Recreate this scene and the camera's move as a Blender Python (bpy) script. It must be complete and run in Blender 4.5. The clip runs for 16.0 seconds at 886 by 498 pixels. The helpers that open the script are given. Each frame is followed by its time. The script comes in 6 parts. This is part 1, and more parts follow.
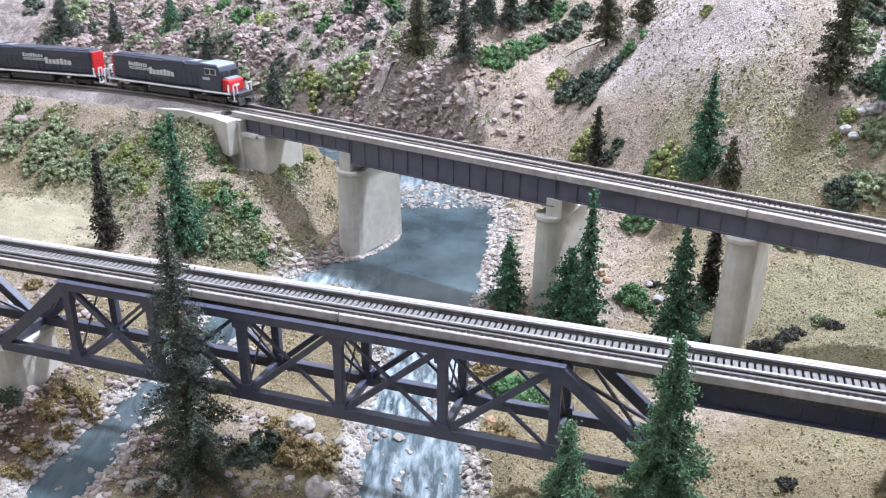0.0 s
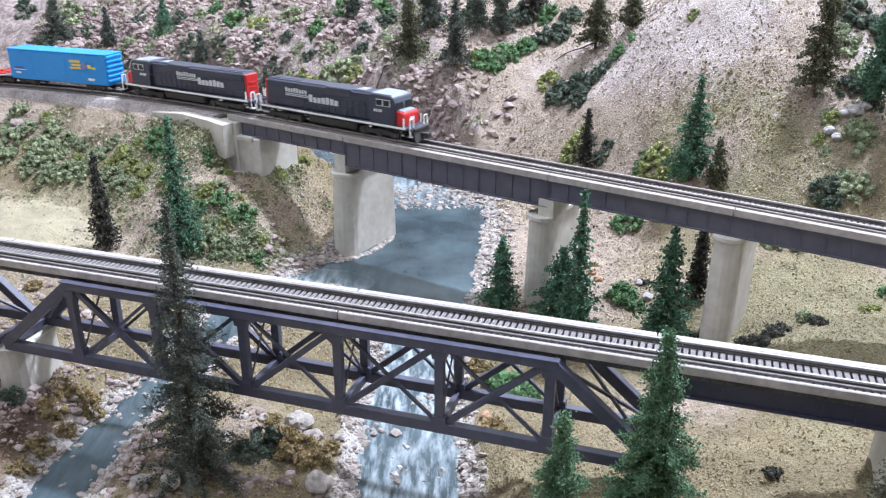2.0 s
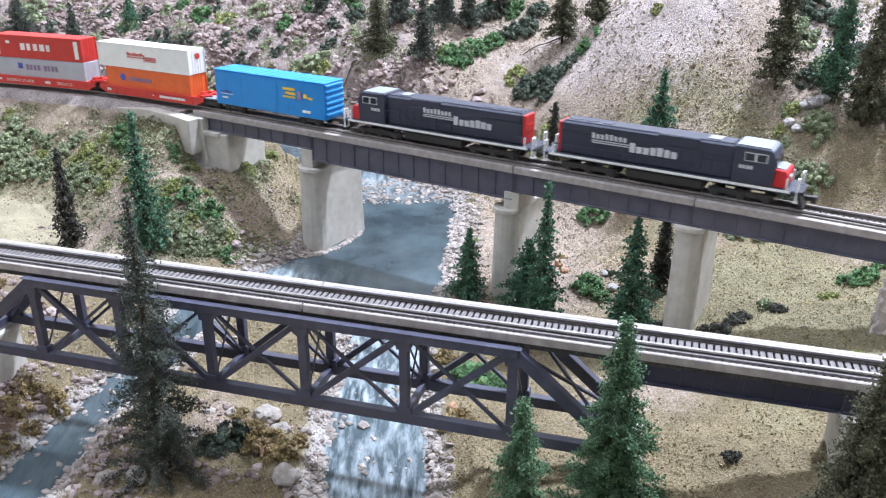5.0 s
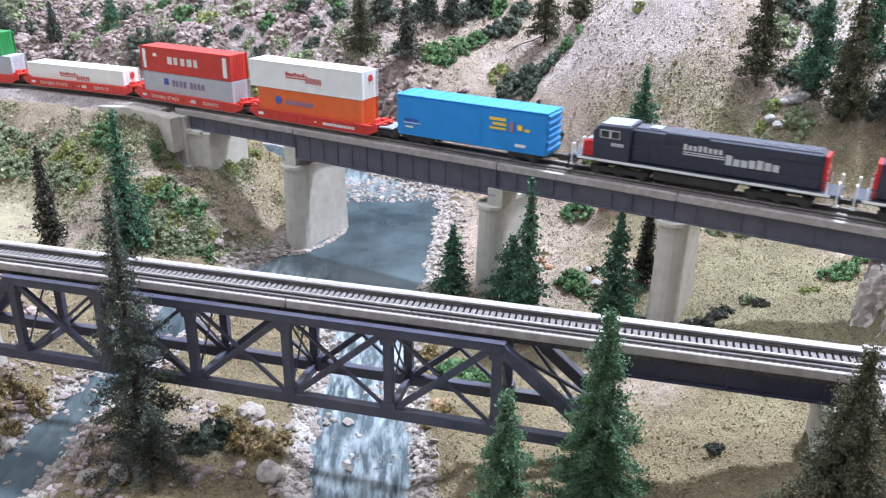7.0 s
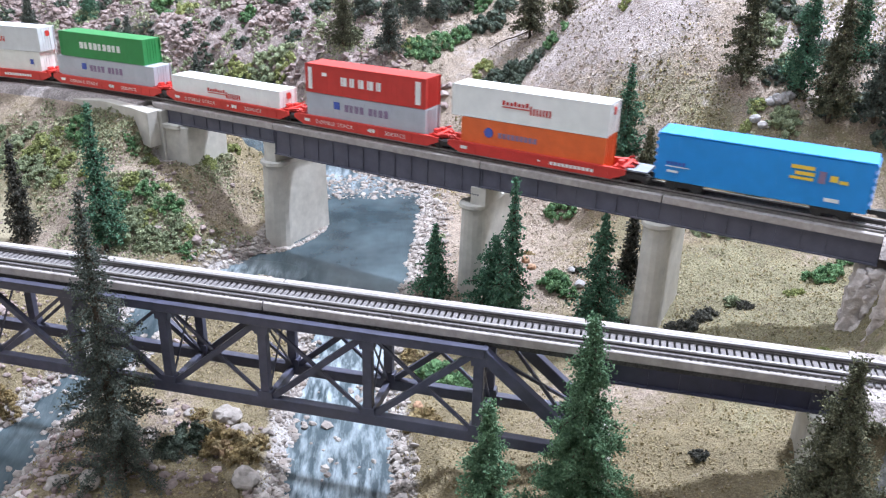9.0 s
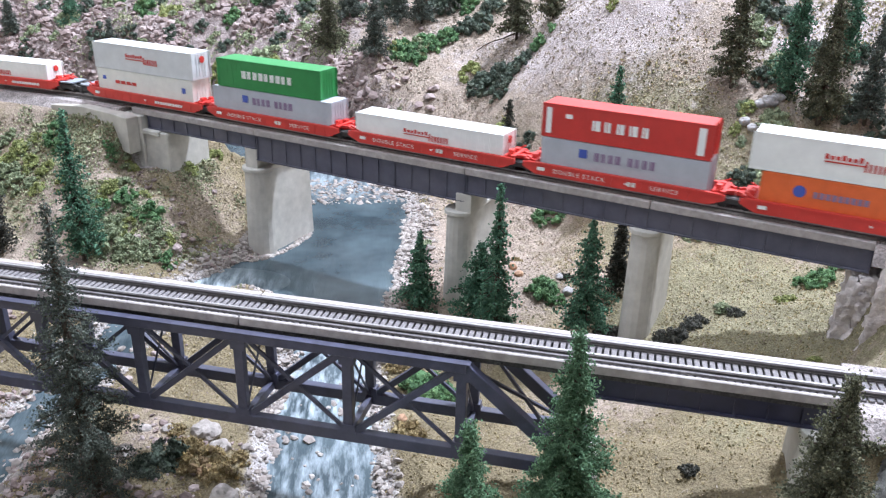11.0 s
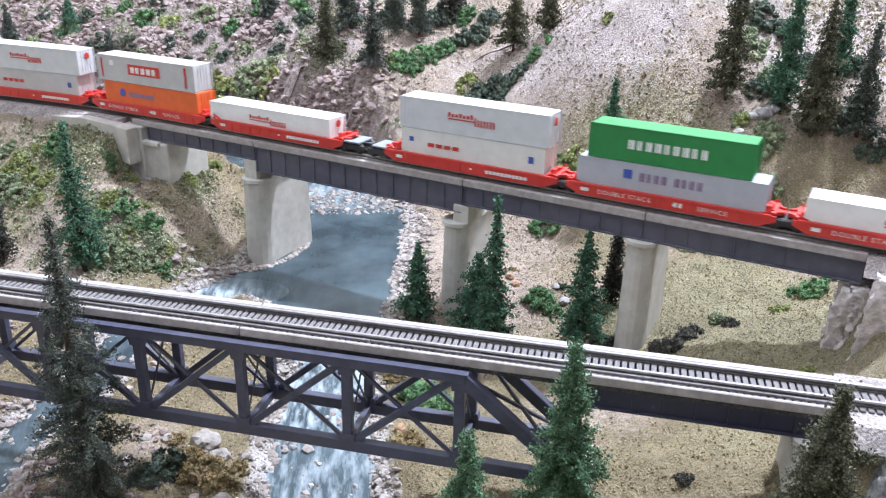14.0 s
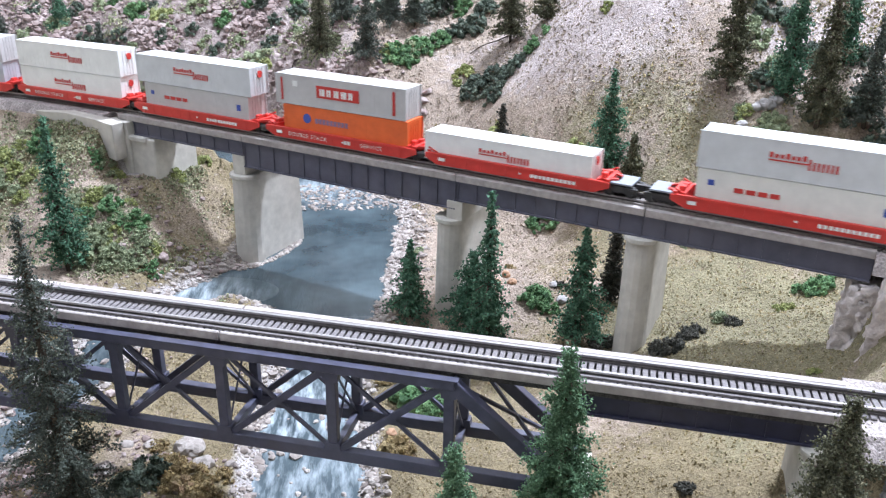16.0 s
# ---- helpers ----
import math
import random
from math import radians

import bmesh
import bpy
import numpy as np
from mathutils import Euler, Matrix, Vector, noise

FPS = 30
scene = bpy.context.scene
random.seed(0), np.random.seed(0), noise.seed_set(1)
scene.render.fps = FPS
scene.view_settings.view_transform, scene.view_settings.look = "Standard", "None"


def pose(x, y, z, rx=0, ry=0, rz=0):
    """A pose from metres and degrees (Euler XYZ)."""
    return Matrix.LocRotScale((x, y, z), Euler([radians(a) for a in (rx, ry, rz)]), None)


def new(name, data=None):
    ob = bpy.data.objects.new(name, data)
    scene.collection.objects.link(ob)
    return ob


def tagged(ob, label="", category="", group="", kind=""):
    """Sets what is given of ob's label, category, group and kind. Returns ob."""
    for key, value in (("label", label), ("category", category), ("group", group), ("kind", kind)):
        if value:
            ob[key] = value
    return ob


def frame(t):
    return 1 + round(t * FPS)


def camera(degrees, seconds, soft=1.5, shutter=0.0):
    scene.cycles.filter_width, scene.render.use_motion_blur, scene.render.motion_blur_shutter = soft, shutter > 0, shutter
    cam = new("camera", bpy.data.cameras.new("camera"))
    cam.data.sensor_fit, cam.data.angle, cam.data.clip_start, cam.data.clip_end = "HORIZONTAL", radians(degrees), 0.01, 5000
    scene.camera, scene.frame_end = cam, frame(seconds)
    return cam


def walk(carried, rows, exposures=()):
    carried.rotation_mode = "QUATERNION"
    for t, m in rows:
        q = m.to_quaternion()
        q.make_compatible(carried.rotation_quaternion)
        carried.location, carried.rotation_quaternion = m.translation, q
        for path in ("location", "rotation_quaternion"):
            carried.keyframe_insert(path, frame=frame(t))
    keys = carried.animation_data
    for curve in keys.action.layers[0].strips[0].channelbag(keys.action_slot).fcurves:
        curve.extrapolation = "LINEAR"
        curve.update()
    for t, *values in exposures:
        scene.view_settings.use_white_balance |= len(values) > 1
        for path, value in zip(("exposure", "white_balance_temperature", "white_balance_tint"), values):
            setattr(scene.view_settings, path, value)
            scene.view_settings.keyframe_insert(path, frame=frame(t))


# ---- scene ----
cam = camera(56.72, 16.0, soft=1.25, shutter=0.5)

PATH = [
    (0.0, pose(0.0000, 0.0000, 0.1972, 67.39, -0.24, 1.00)),
    (0.5, pose(0.0001, -0.0027, 0.1974, 67.50, -0.21, 0.78)),
    (1.0, pose(-0.0006, -0.0054, 0.1983, 67.66, -0.24, 0.65)),
    (1.5, pose(-0.0029, -0.0066, 0.1992, 67.52, -0.14, 0.54)),
    (2.0, pose(-0.0025, -0.0086, 0.1996, 67.52, -0.27, 0.22)),
    (2.5, pose(-0.0021, -0.0097, 0.1987, 67.43, -0.24, -0.07)),
    (3.0, pose(-0.0010, -0.0094, 0.1981, 67.27, -0.48, -0.22)),
    (3.5, pose(-0.0005, -0.0108, 0.1989, 67.54, -0.45, -0.56)),
    (4.0, pose(0.0003, -0.0113, 0.1987, 67.48, -0.52, -1.16)),
    (4.5, pose(0.0017, -0.0115, 0.1991, 67.30, -0.46, -1.43)),
    (7.0, pose(0.0026, -0.0126, 0.1964, 67.41, -0.51, -2.67)),
    (7.5, pose(0.0019, -0.0122, 0.1978, 67.47, -0.79, -3.22)),
    (8.0, pose(0.0031, -0.0097, 0.1990, 67.39, -0.91, -3.52)),
    (8.5, pose(0.0031, -0.0076, 0.1968, 66.97, -1.20, -3.48)),
    (11.0, pose(0.0081, 0.0044, 0.1973, 66.95, -1.12, -4.26)),
    (11.5, pose(0.0088, 0.0023, 0.1987, 67.45, -1.15, -4.26)),
    (12.0, pose(0.0088, 0.0021, 0.1983, 67.35, -1.21, -4.50)),
    (12.5, pose(0.0082, 0.0011, 0.1984, 67.62, -0.92, -4.50)),
    (13.0, pose(0.0085, 0.0013, 0.1986, 67.54, -1.03, -4.56)),
    (13.5, pose(0.0082, 0.0014, 0.1992, 67.71, -1.13, -4.56)),
    (14.0, pose(0.0073, 0.0011, 0.2000, 67.53, -1.21, -4.47)),
    (14.5, pose(0.0074, 0.0045, 0.2004, 67.55, -1.08, -4.30)),
    (15.0, pose(0.0099, 0.0066, 0.1993, 67.41, -0.81, -4.22)),
    (15.5, pose(0.0114, 0.0103, 0.1987, 67.29, -0.95, -4.30)),
    (16.0, pose(0.0131, 0.0142, 0.1971, 67.03, -0.89, -4.42)),
]
walk(cam, PATH)

# ---- world, light, exposure ----
world = bpy.data.worlds.new("world")
scene.world = world
world.use_nodes = True
world.node_tree.nodes["Background"].inputs[0].default_value = (0.86, 0.92, 1.0, 1)
world.node_tree.nodes["Background"].inputs[1].default_value = 0.08
scene.view_settings.exposure = 1.03


def panel_lamp(name, x, y, z, sx, sy, watts, colour):
    lamp = bpy.data.lights.new(name, "AREA")
    lamp.shape, lamp.size, lamp.size_y, lamp.energy, lamp.color = "RECTANGLE", sx, sy, watts, colour
    ob = new(name, lamp)
    ob.matrix_basis = pose(x, y, z)
    return ob


# All out of view: the first casts the bridge shadows, the rest are added fill.
LAMPS = [(0.751, 0.949, 2.15, 0.17, 0.17, 76.0), (-0.20, -0.30, 2.15, 1.6, 0.30, 8.5), (-1.1, 0.6, 2.15, 0.3, 1.2, 11.0), (1.2, 0.6, 2.15, 0.3, 1.2, 2.5)]
for lx, ly, lz, sx, sy, w in LAMPS:
    panel_lamp("unseen_ceiling_lamp", lx, ly, lz, sx, sy, w, (0.728, 0.815, 1.0))


# ---- materials ----
def nodes_of(name):
    m = bpy.data.materials.new(name)
    m.use_nodes = True
    nt = m.node_tree
    return m, nt, nt.nodes["Principled BSDF"]


def add(nt, kind, **values):
    n = nt.nodes.new(kind)
    for k, v in values.items():
        if k in n.inputs:
            n.inputs[k].default_value = v
        else:
            setattr(n, k, v)
    return n


def ramp(nt, source, stops):
    r = nt.nodes.new("ShaderNodeValToRGB")
    e = r.color_ramp.elements
    while len(e) < len(stops):
        e.new(0.5)
    for el, (p, c) in zip(e, stops):
        el.position, el.color = p, (*c, 1)
    nt.links.new(source, r.inputs[0])
    return r.outputs[0]


def noise_tex(nt, coord, scale, detail=3.0, rough=0.6):
    n = add(nt, "ShaderNodeTexNoise", Scale=scale, Detail=detail, Roughness=rough)
    nt.links.new(coord, n.inputs["Vector"])
    return n.outputs["Fac"]


def mixed(nt, fac, a, b, mode="MIX"):
    m = nt.nodes.new("ShaderNodeMix")
    m.data_type, m.blend_type = "RGBA", mode
    for v, i in ((fac, 0), (a, 6), (b, 7)):
        if isinstance(v, (int, float)):
            m.inputs[i].default_value = v
        elif isinstance(v, tuple):
            m.inputs[i].default_value = (*v, 1)
        else:
            nt.links.new(v, m.inputs[i])
    return m.outputs[2]


def bump(nt, bsdf, height, strength, distance):
    b = add(nt, "ShaderNodeBump", Strength=strength, Distance=distance)
    nt.links.new(height, b.inputs["Height"])
    nt.links.new(b.outputs[0], bsdf.inputs["Normal"])


def surface(name, colour, rough=0.6, metal=0.0, vary=0.25, scale=300.0, bumpy=0.3, depth=0.0004, stain=None):
    """A plain surface with grain and larger, fainter stains."""
    m, nt, p = nodes_of(name)
    co = add(nt, "ShaderNodeTexCoord").outputs["Object"]
    fine, wide = noise_tex(nt, co, scale), noise_tex(nt, co, scale / 9, 4.0)
    dark = tuple(c * (1 - vary) for c in colour)
    light = tuple(min(1, c * (1 + vary)) for c in colour)
    c = ramp(nt, fine, [(0.3, dark), (0.7, light)])
    s = stain or tuple(c * (1 - vary * 1.3) for c in colour)
    c = mixed(nt, ramp(nt, wide, [(0.45, (0, 0, 0)), (0.75, (0.75, 0.75, 0.75))]), c, s)
    nt.links.new(c, p.inputs["Base Color"])
    p.inputs["Roughness"].default_value, p.inputs["Metallic"].default_value = rough, metal
    if bumpy:
        bump(nt, p, fine, bumpy, depth)
    return m


def foliage(name, stops, rough=0.9):
    """Foam and needle flakes: each flake has its own shade."""
    m, nt, p = nodes_of(name)
    isl = add(nt, "ShaderNodeNewGeometry").outputs["Random Per Island"]
    n = len(stops)
    c = ramp(nt, isl, [(i / max(1, n - 1), s) for i, s in enumerate(stops)])
    co = add(nt, "ShaderNodeTexCoord").outputs["Object"]
    fine = noise_tex(nt, co, 1500.0, 3.0, 0.7)
    c = mixed(nt, 0.75, c, ramp(nt, fine, [(0.3, (0.45, 0.45, 0.42)), (0.68, (1.25, 1.25, 1.2))]), "MULTIPLY")
    nt.links.new(c, p.inputs["Base Color"])
    p.inputs["Roughness"].default_value = rough
    bump(nt, p, fine, 0.9, 0.0009)
    return m


def stone_mat(name, stops):
    m, nt, p = nodes_of(name)
    co = add(nt, "ShaderNodeTexCoord").outputs["Object"]
    isl = add(nt, "ShaderNodeNewGeometry").outputs["Random Per Island"]
    fine = noise_tex(nt, co, 500.0, 4.0)
    c = ramp(nt, isl, [(i / (len(stops) - 1), s) for i, s in enumerate(stops)])
    c = mixed(nt, 0.55, c, ramp(nt, fine, [(0.25, (0.35, 0.33, 0.31)), (0.75, (1, 1, 1))]), "MULTIPLY")
    nt.links.new(c, p.inputs["Base Color"])
    p.inputs["Roughness"].default_value = 0.9
    bump(nt, p, fine, 0.5, 0.0006)
    return m


def ground_mat():
    """Plaster and turf: the cover attributes say where sand, turf, moss and scree lie."""
    m, nt, p = nodes_of("ground_cover")
    co = add(nt, "ShaderNodeTexCoord").outputs["Object"]
    grain, mid, wide = noise_tex(nt, co, 900.0, 3.0, 0.7), noise_tex(nt, co, 190.0, 4.0, 0.65), noise_tex(nt, co, 42.0, 5.0, 0.6)

    def cover(lo, hi):
        c = ramp(nt, grain, [(0.25, lo), (0.75, hi)])
        return c
    def attr(name):
        return add(nt, "ShaderNodeAttribute", attribute_name=name).outputs["Fac"]
    def edge(name, soft=0.16):
        s = nt.nodes.new("ShaderNodeMath")
        s.operation = "ADD"
        nt.links.new(attr(name), s.inputs[0])
        t = nt.nodes.new("ShaderNodeMath")
        t.operation = "MULTIPLY_ADD"
        nt.links.new(mid, t.inputs[0])
        t.inputs[1].default_value, t.inputs[2].default_value = 0.9, -0.45
        nt.links.new(t.outputs[0], s.inputs[1])
        return ramp(nt, s.outputs[0], [(0.5 - soft, (0, 0, 0)), (0.5 + soft, (1, 1, 1))])
    base = mixed(nt, ramp(nt, mid, [(0.4, (0, 0, 0)), (0.62, (1, 1, 1))]), cover((0.20, 0.145, 0.11), (0.56, 0.45, 0.36)), cover((0.18, 0.135, 0.105), (0.50, 0.405, 0.325)))
    base = mixed(nt, edge("ochre"), base, cover((0.13, 0.098, 0.055), (0.36, 0.29, 0.17)))
    base = mixed(nt, edge("green"), base, cover((0.115, 0.102, 0.054), (0.36, 0.312, 0.19)))
    base = mixed(nt, edge("sand"), base, cover((0.33, 0.285, 0.185), (0.46, 0.405, 0.285)))
    base = mixed(nt, edge("scree"), base, cover((0.26, 0.205, 0.19), (0.66, 0.575, 0.545)))
    base = mixed(nt, edge("rubble"), base, mixed(nt, ramp(nt, mid, [(0.42, (0, 0, 0)), (0.58, (1, 1, 1))]), cover((0.11, 0.08, 0.07), (0.34, 0.265, 0.245)), cover((0.21, 0.165, 0.15), (0.54, 0.455, 0.43))))
    base = mixed(nt, edge("brown"), base, cover((0.06, 0.036, 0.024), (0.17, 0.105, 0.072)))
    base = mixed(nt, edge("gravel"), base, cover((0.24, 0.21, 0.20), (0.70, 0.65, 0.62)))
    base = mixed(nt, edge("bed"), base, cover((0.05, 0.06, 0.06), (0.16, 0.17, 0.165)))
    base = mixed(nt, 0.6, base, ramp(nt, wide, [(0.3, (0.55, 0.53, 0.52)), (0.65, (1, 1, 1))]), "MULTIPLY")
    nt.links.new(base, p.inputs["Base Color"])
    p.inputs["Roughness"].default_value = 0.95
    h = nt.nodes.new("ShaderNodeMath")
    h.operation = "ADD"
    nt.links.new(grain, h.inputs[0])
    nt.links.new(mid, h.inputs[1])
    bump(nt, p, h.outputs[0], 0.9, 0.0016)
    return m


def water_mat():
    m, nt, p = nodes_of("river_resin")
    co = add(nt, "ShaderNodeTexCoord").outputs["Object"]
    mp = add(nt, "ShaderNodeMapping")
    mp.inputs["Scale"].default_value = (1.0, 0.22, 1.0)
    nt.links.new(co, mp.inputs[0])
    streak = noise_tex(nt, mp.outputs[0], 210.0, 4.0, 0.62)
    wide = noise_tex(nt, co, 22.0, 3.0)
    rip = noise_tex(nt, mp.outputs[0], 190.0, 4.0)
    c = ramp(nt, wide, [(0.32, (0.020, 0.033, 0.040)), (0.68, (0.078, 0.107, 0.120))])
    foam = add(nt, "ShaderNodeAttribute", attribute_name="foam").outputs["Fac"]
    s = nt.nodes.new("ShaderNodeMath")
    s.operation = "MULTIPLY"
    nt.links.new(foam, s.inputs[0])
    nt.links.new(ramp(nt, streak, [(0.42, (0, 0, 0)), (0.66, (1, 1, 1))]), s.inputs[1])
    c = mixed(nt, s.outputs[0], c, (0.50, 0.565, 0.60))
    nt.links.new(c, p.inputs["Base Color"])
    ro = nt.nodes.new("ShaderNodeMath")
    ro.operation = "MULTIPLY_ADD"
    nt.links.new(foam, ro.inputs[0])
    ro.inputs[1].default_value, ro.inputs[2].default_value = 0.45, 0.22
    nt.links.new(ro.outputs[0], p.inputs["Roughness"])
    p.inputs["Specular IOR Level"].default_value = 0.4
    p.inputs["IOR"].default_value = 1.4
    bump(nt, p, rip, 0.6, 0.0014)
    return m


GROUND, WATER = ground_mat(), water_mat()
CONCRETE = surface("weathered_concrete", (0.378, 0.336, 0.320), 0.85, vary=0.2, scale=300, bumpy=0.3, stain=(0.238, 0.204, 0.184))
PIER = surface("pier_concrete", (0.54, 0.51, 0.46), 0.85, vary=0.15, scale=130, bumpy=0.25, stain=(0.33, 0.285, 0.23))
STEEL = surface("blue_violet_painted_steel", (0.058, 0.059, 0.094), 0.45, vary=0.28, scale=220, bumpy=0.15, stain=(0.085, 0.080, 0.098))
NEARGIRDER = surface("dark_violet_girder_paint", (0.035, 0.036, 0.071), 0.5, vary=0.25, scale=160, bumpy=0.1, stain=(0.053, 0.050, 0.076))
GIRDER = surface("grey_girder_paint", (0.085, 0.084, 0.115), 0.5, vary=0.2, scale=160, bumpy=0.1, stain=(0.14, 0.13, 0.15))
RAIL = surface("worn_rail_top", (0.36, 0.34, 0.34), 0.32, 0.6, vary=0.15, scale=400, bumpy=0.0)
RAILFAR = surface("dull_rail_top", (0.36, 0.33, 0.32), 0.4, 0.5, vary=0.2, scale=400, bumpy=0.0)
SLEEPER = surface("grey_sleeper", (0.168, 0.152, 0.152), 0.85, vary=0.3, scale=700)
# Web and foot colour, darker than the rail top.
RAILSIDE = surface("dark_rail_side", (0.12, 0.105, 0.10), 0.7, vary=0.3, scale=500, bumpy=0.0)
SLEEPERFAR = surface("brown_sleeper", (0.255, 0.225, 0.208), 0.85, vary=0.3, scale=700)
BALLAST = surface("dark_ballast", (0.085, 0.080, 0.080), 0.95, vary=0.5, scale=1500, bumpy=0.8, depth=0.0006)
DECKFAR = surface("brown_grey_ballast", (0.15, 0.13, 0.125), 0.95, vary=0.45, scale=1500, bumpy=0.8, depth=0.0006)
ROADBED = surface("grey_roadbed", (0.38, 0.33, 0.315), 0.95, vary=0.5, scale=900, bumpy=1.0, depth=0.001)
BARK = surface("bark", (0.075, 0.055, 0.04), 0.95, vary=0.4, scale=600)
STONES = stone_mat("river_stones", [(0.192, 0.158, 0.141), (0.432, 0.377, 0.340), (0.288, 0.246, 0.222), (0.512, 0.462, 0.422), (0.256, 0.200, 0.170)])
TALUS = stone_mat("talus_rock", [(0.16, 0.11, 0.10), (0.36, 0.275, 0.255), (0.25, 0.18, 0.165), (0.46, 0.375, 0.355), (0.31, 0.235, 0.215)])
WHITEROCK = stone_mat("pale_rock", [(0.344, 0.316, 0.303), (0.476, 0.451, 0.443)])
PLASTER = surface("pale_plaster_rock", (0.50, 0.435, 0.41), 0.95, vary=0.35, scale=230, bumpy=1.0, depth=0.002, stain=(0.64, 0.585, 0.56))
SPECKLED = surface("speckled_rock", (0.16, 0.155, 0.15), 0.95, vary=0.75, scale=420, bumpy=1.0, depth=0.0012, stain=(0.62, 0.62, 0.60))
REDROCK = stone_mat("orange_rock", [(0.42, 0.20, 0.10), (0.55, 0.36, 0.24)])
PINE = foliage("pine_foam", [(0.032, 0.09, 0.055), (0.085, 0.20, 0.12), (0.055, 0.145, 0.085), (0.125, 0.26, 0.16), (0.06, 0.155, 0.10)])
# Brighter green foam; front light on the near trees is also in it.
PINELIT = foliage("bright_lit_pine_foam", [(0.056, 0.128, 0.066), (0.112, 0.213, 0.108), (0.088, 0.177, 0.096), (0.150, 0.262, 0.144), (0.069, 0.146, 0.078)])
PINEGREY = foliage("grey_pine_foam", [(0.045, 0.056, 0.048), (0.10, 0.118, 0.098), (0.07, 0.088, 0.073), (0.14, 0.158, 0.13), (0.058, 0.072, 0.06)])
PINEDARK = foliage("dark_pine_foam", [(0.024, 0.025, 0.019), (0.062, 0.060, 0.047), (0.105, 0.097, 0.080)])
PINEOLIVE = foliage("olive_pine_foam", [(0.04, 0.045, 0.026), (0.13, 0.13, 0.075), (0.08, 0.085, 0.048), (0.20, 0.185, 0.11)])
BUSHGREEN = foliage("bright_foam", [(0.031, 0.075, 0.030), (0.088, 0.194, 0.078), (0.175, 0.300, 0.132), (0.056, 0.125, 0.048)])
BUSHSAGE = foliage("sage_foam", [(0.102, 0.128, 0.072), (0.300, 0.342, 0.204), (0.180, 0.220, 0.127), (0.456, 0.494, 0.308)])
BUSHLIME = foliage("yellow_green_foam", [(0.115, 0.138, 0.044), (0.310, 0.333, 0.121), (0.196, 0.230, 0.077), (0.437, 0.437, 0.187)])
BUSHDARK = foliage("dark_foam", [(0.026, 0.041, 0.030), (0.090, 0.120, 0.086), (0.054, 0.074, 0.056), (0.144, 0.168, 0.126)])
BUSHOCHRE = foliage("ochre_foam", [(0.13, 0.085, 0.035), (0.32, 0.23, 0.10), (0.22, 0.15, 0.065), (0.40, 0.32, 0.17), (0.16, 0.085, 0.045)])
TURF = foliage("turf_crumbs", [(0.17, 0.12, 0.09), (0.42, 0.34, 0.27), (0.55, 0.47, 0.39), (0.28, 0.21, 0.15), (0.36, 0.29, 0.22), (0.20, 0.15, 0.115)])
TURFOCHRE = foliage("ochre_crumbs", [(0.21, 0.15, 0.07), (0.36, 0.285, 0.155), (0.29, 0.22, 0.115), (0.42, 0.34, 0.20)])
TURFGREEN = foliage("green_crumbs", [(0.095, 0.095, 0.041), (0.304, 0.257, 0.131), (0.462, 0.351, 0.197), (0.200, 0.171, 0.082)])
TURFSAGE = foliage("sage_crumbs", [(0.115, 0.138, 0.077), (0.310, 0.328, 0.198), (0.460, 0.448, 0.286), (0.196, 0.207, 0.116)])
LOCO = surface("dark_grey_engine_paint", (0.036, 0.040, 0.064), 0.45, vary=0.12, scale=300, bumpy=0.0)
SCARLET = surface("scarlet_paint", (0.55, 0.022, 0.025), 0.4, vary=0.08, scale=200, bumpy=0.0)
WHITE = surface("white_paint", (0.78, 0.78, 0.76), 0.45, vary=0.05, scale=200, bumpy=0.0)
SILVER = surface("grey_white_paint", (0.60, 0.61, 0.62), 0.5, vary=0.06, scale=200, bumpy=0.0)
OFFWHITE = surface("cream_white_paint", (0.72, 0.71, 0.67), 0.5, vary=0.06, scale=200, bumpy=0.0)
BLUE = surface("bright_blue_paint", (0.012, 0.25, 0.66), 0.4, vary=0.06, scale=150, bumpy=0.0)
WELLRED = surface("orange_red_paint", (0.60, 0.042, 0.033), 0.45, vary=0.08, scale=200, bumpy=0.0)
BOXRED = surface("container_red", (0.52, 0.035, 0.028), 0.5, vary=0.08, scale=200, bumpy=0.0)
ORANGE = surface("container_orange", (0.72, 0.135, 0.032), 0.5, vary=0.08, scale=200, bumpy=0.0)
GREEN = surface("container_green", (0.022, 0.215, 0.055), 0.5, vary=0.08, scale=200, bumpy=0.0)
BOXGREY = surface("container_grey", (0.42, 0.44, 0.48), 0.5, vary=0.06, scale=200, bumpy=0.0)
KGREY = surface("container_warm_grey", (0.50, 0.485, 0.48), 0.5, vary=0.06, scale=200, bumpy=0.0)
# Grey of hatches and walkways, also the painted light on nose and cab roof.
GREYANDGLINT = surface("blue_grey_paint_and_glint", (0.23, 0.25, 0.28), 0.5, vary=0.12, scale=250, bumpy=0.0)
BLACK = surface("running_gear_black", (0.036, 0.033, 0.032), 0.6, vary=0.2, scale=400, bumpy=0.0)
GLASS = surface("dark_window", (0.03, 0.035, 0.04), 0.08, vary=0.05, scale=100, bumpy=0.0)
YELLOW = surface("yellow_paint", (0.80, 0.55, 0.06), 0.5, vary=0.05, scale=200, bumpy=0.0)
NAVY = surface("navy_paint", (0.05, 0.09, 0.38), 0.5, vary=0.05, scale=200, bumpy=0.0)
PURPLE = surface("purple_paint", (0.25, 0.17, 0.27), 0.5, vary=0.05, scale=200, bumpy=0.0)
WALLPAINT = surface("room_wall_paint", (0.62, 0.61, 0.58), 0.9, vary=0.04, scale=8, bumpy=0.0)
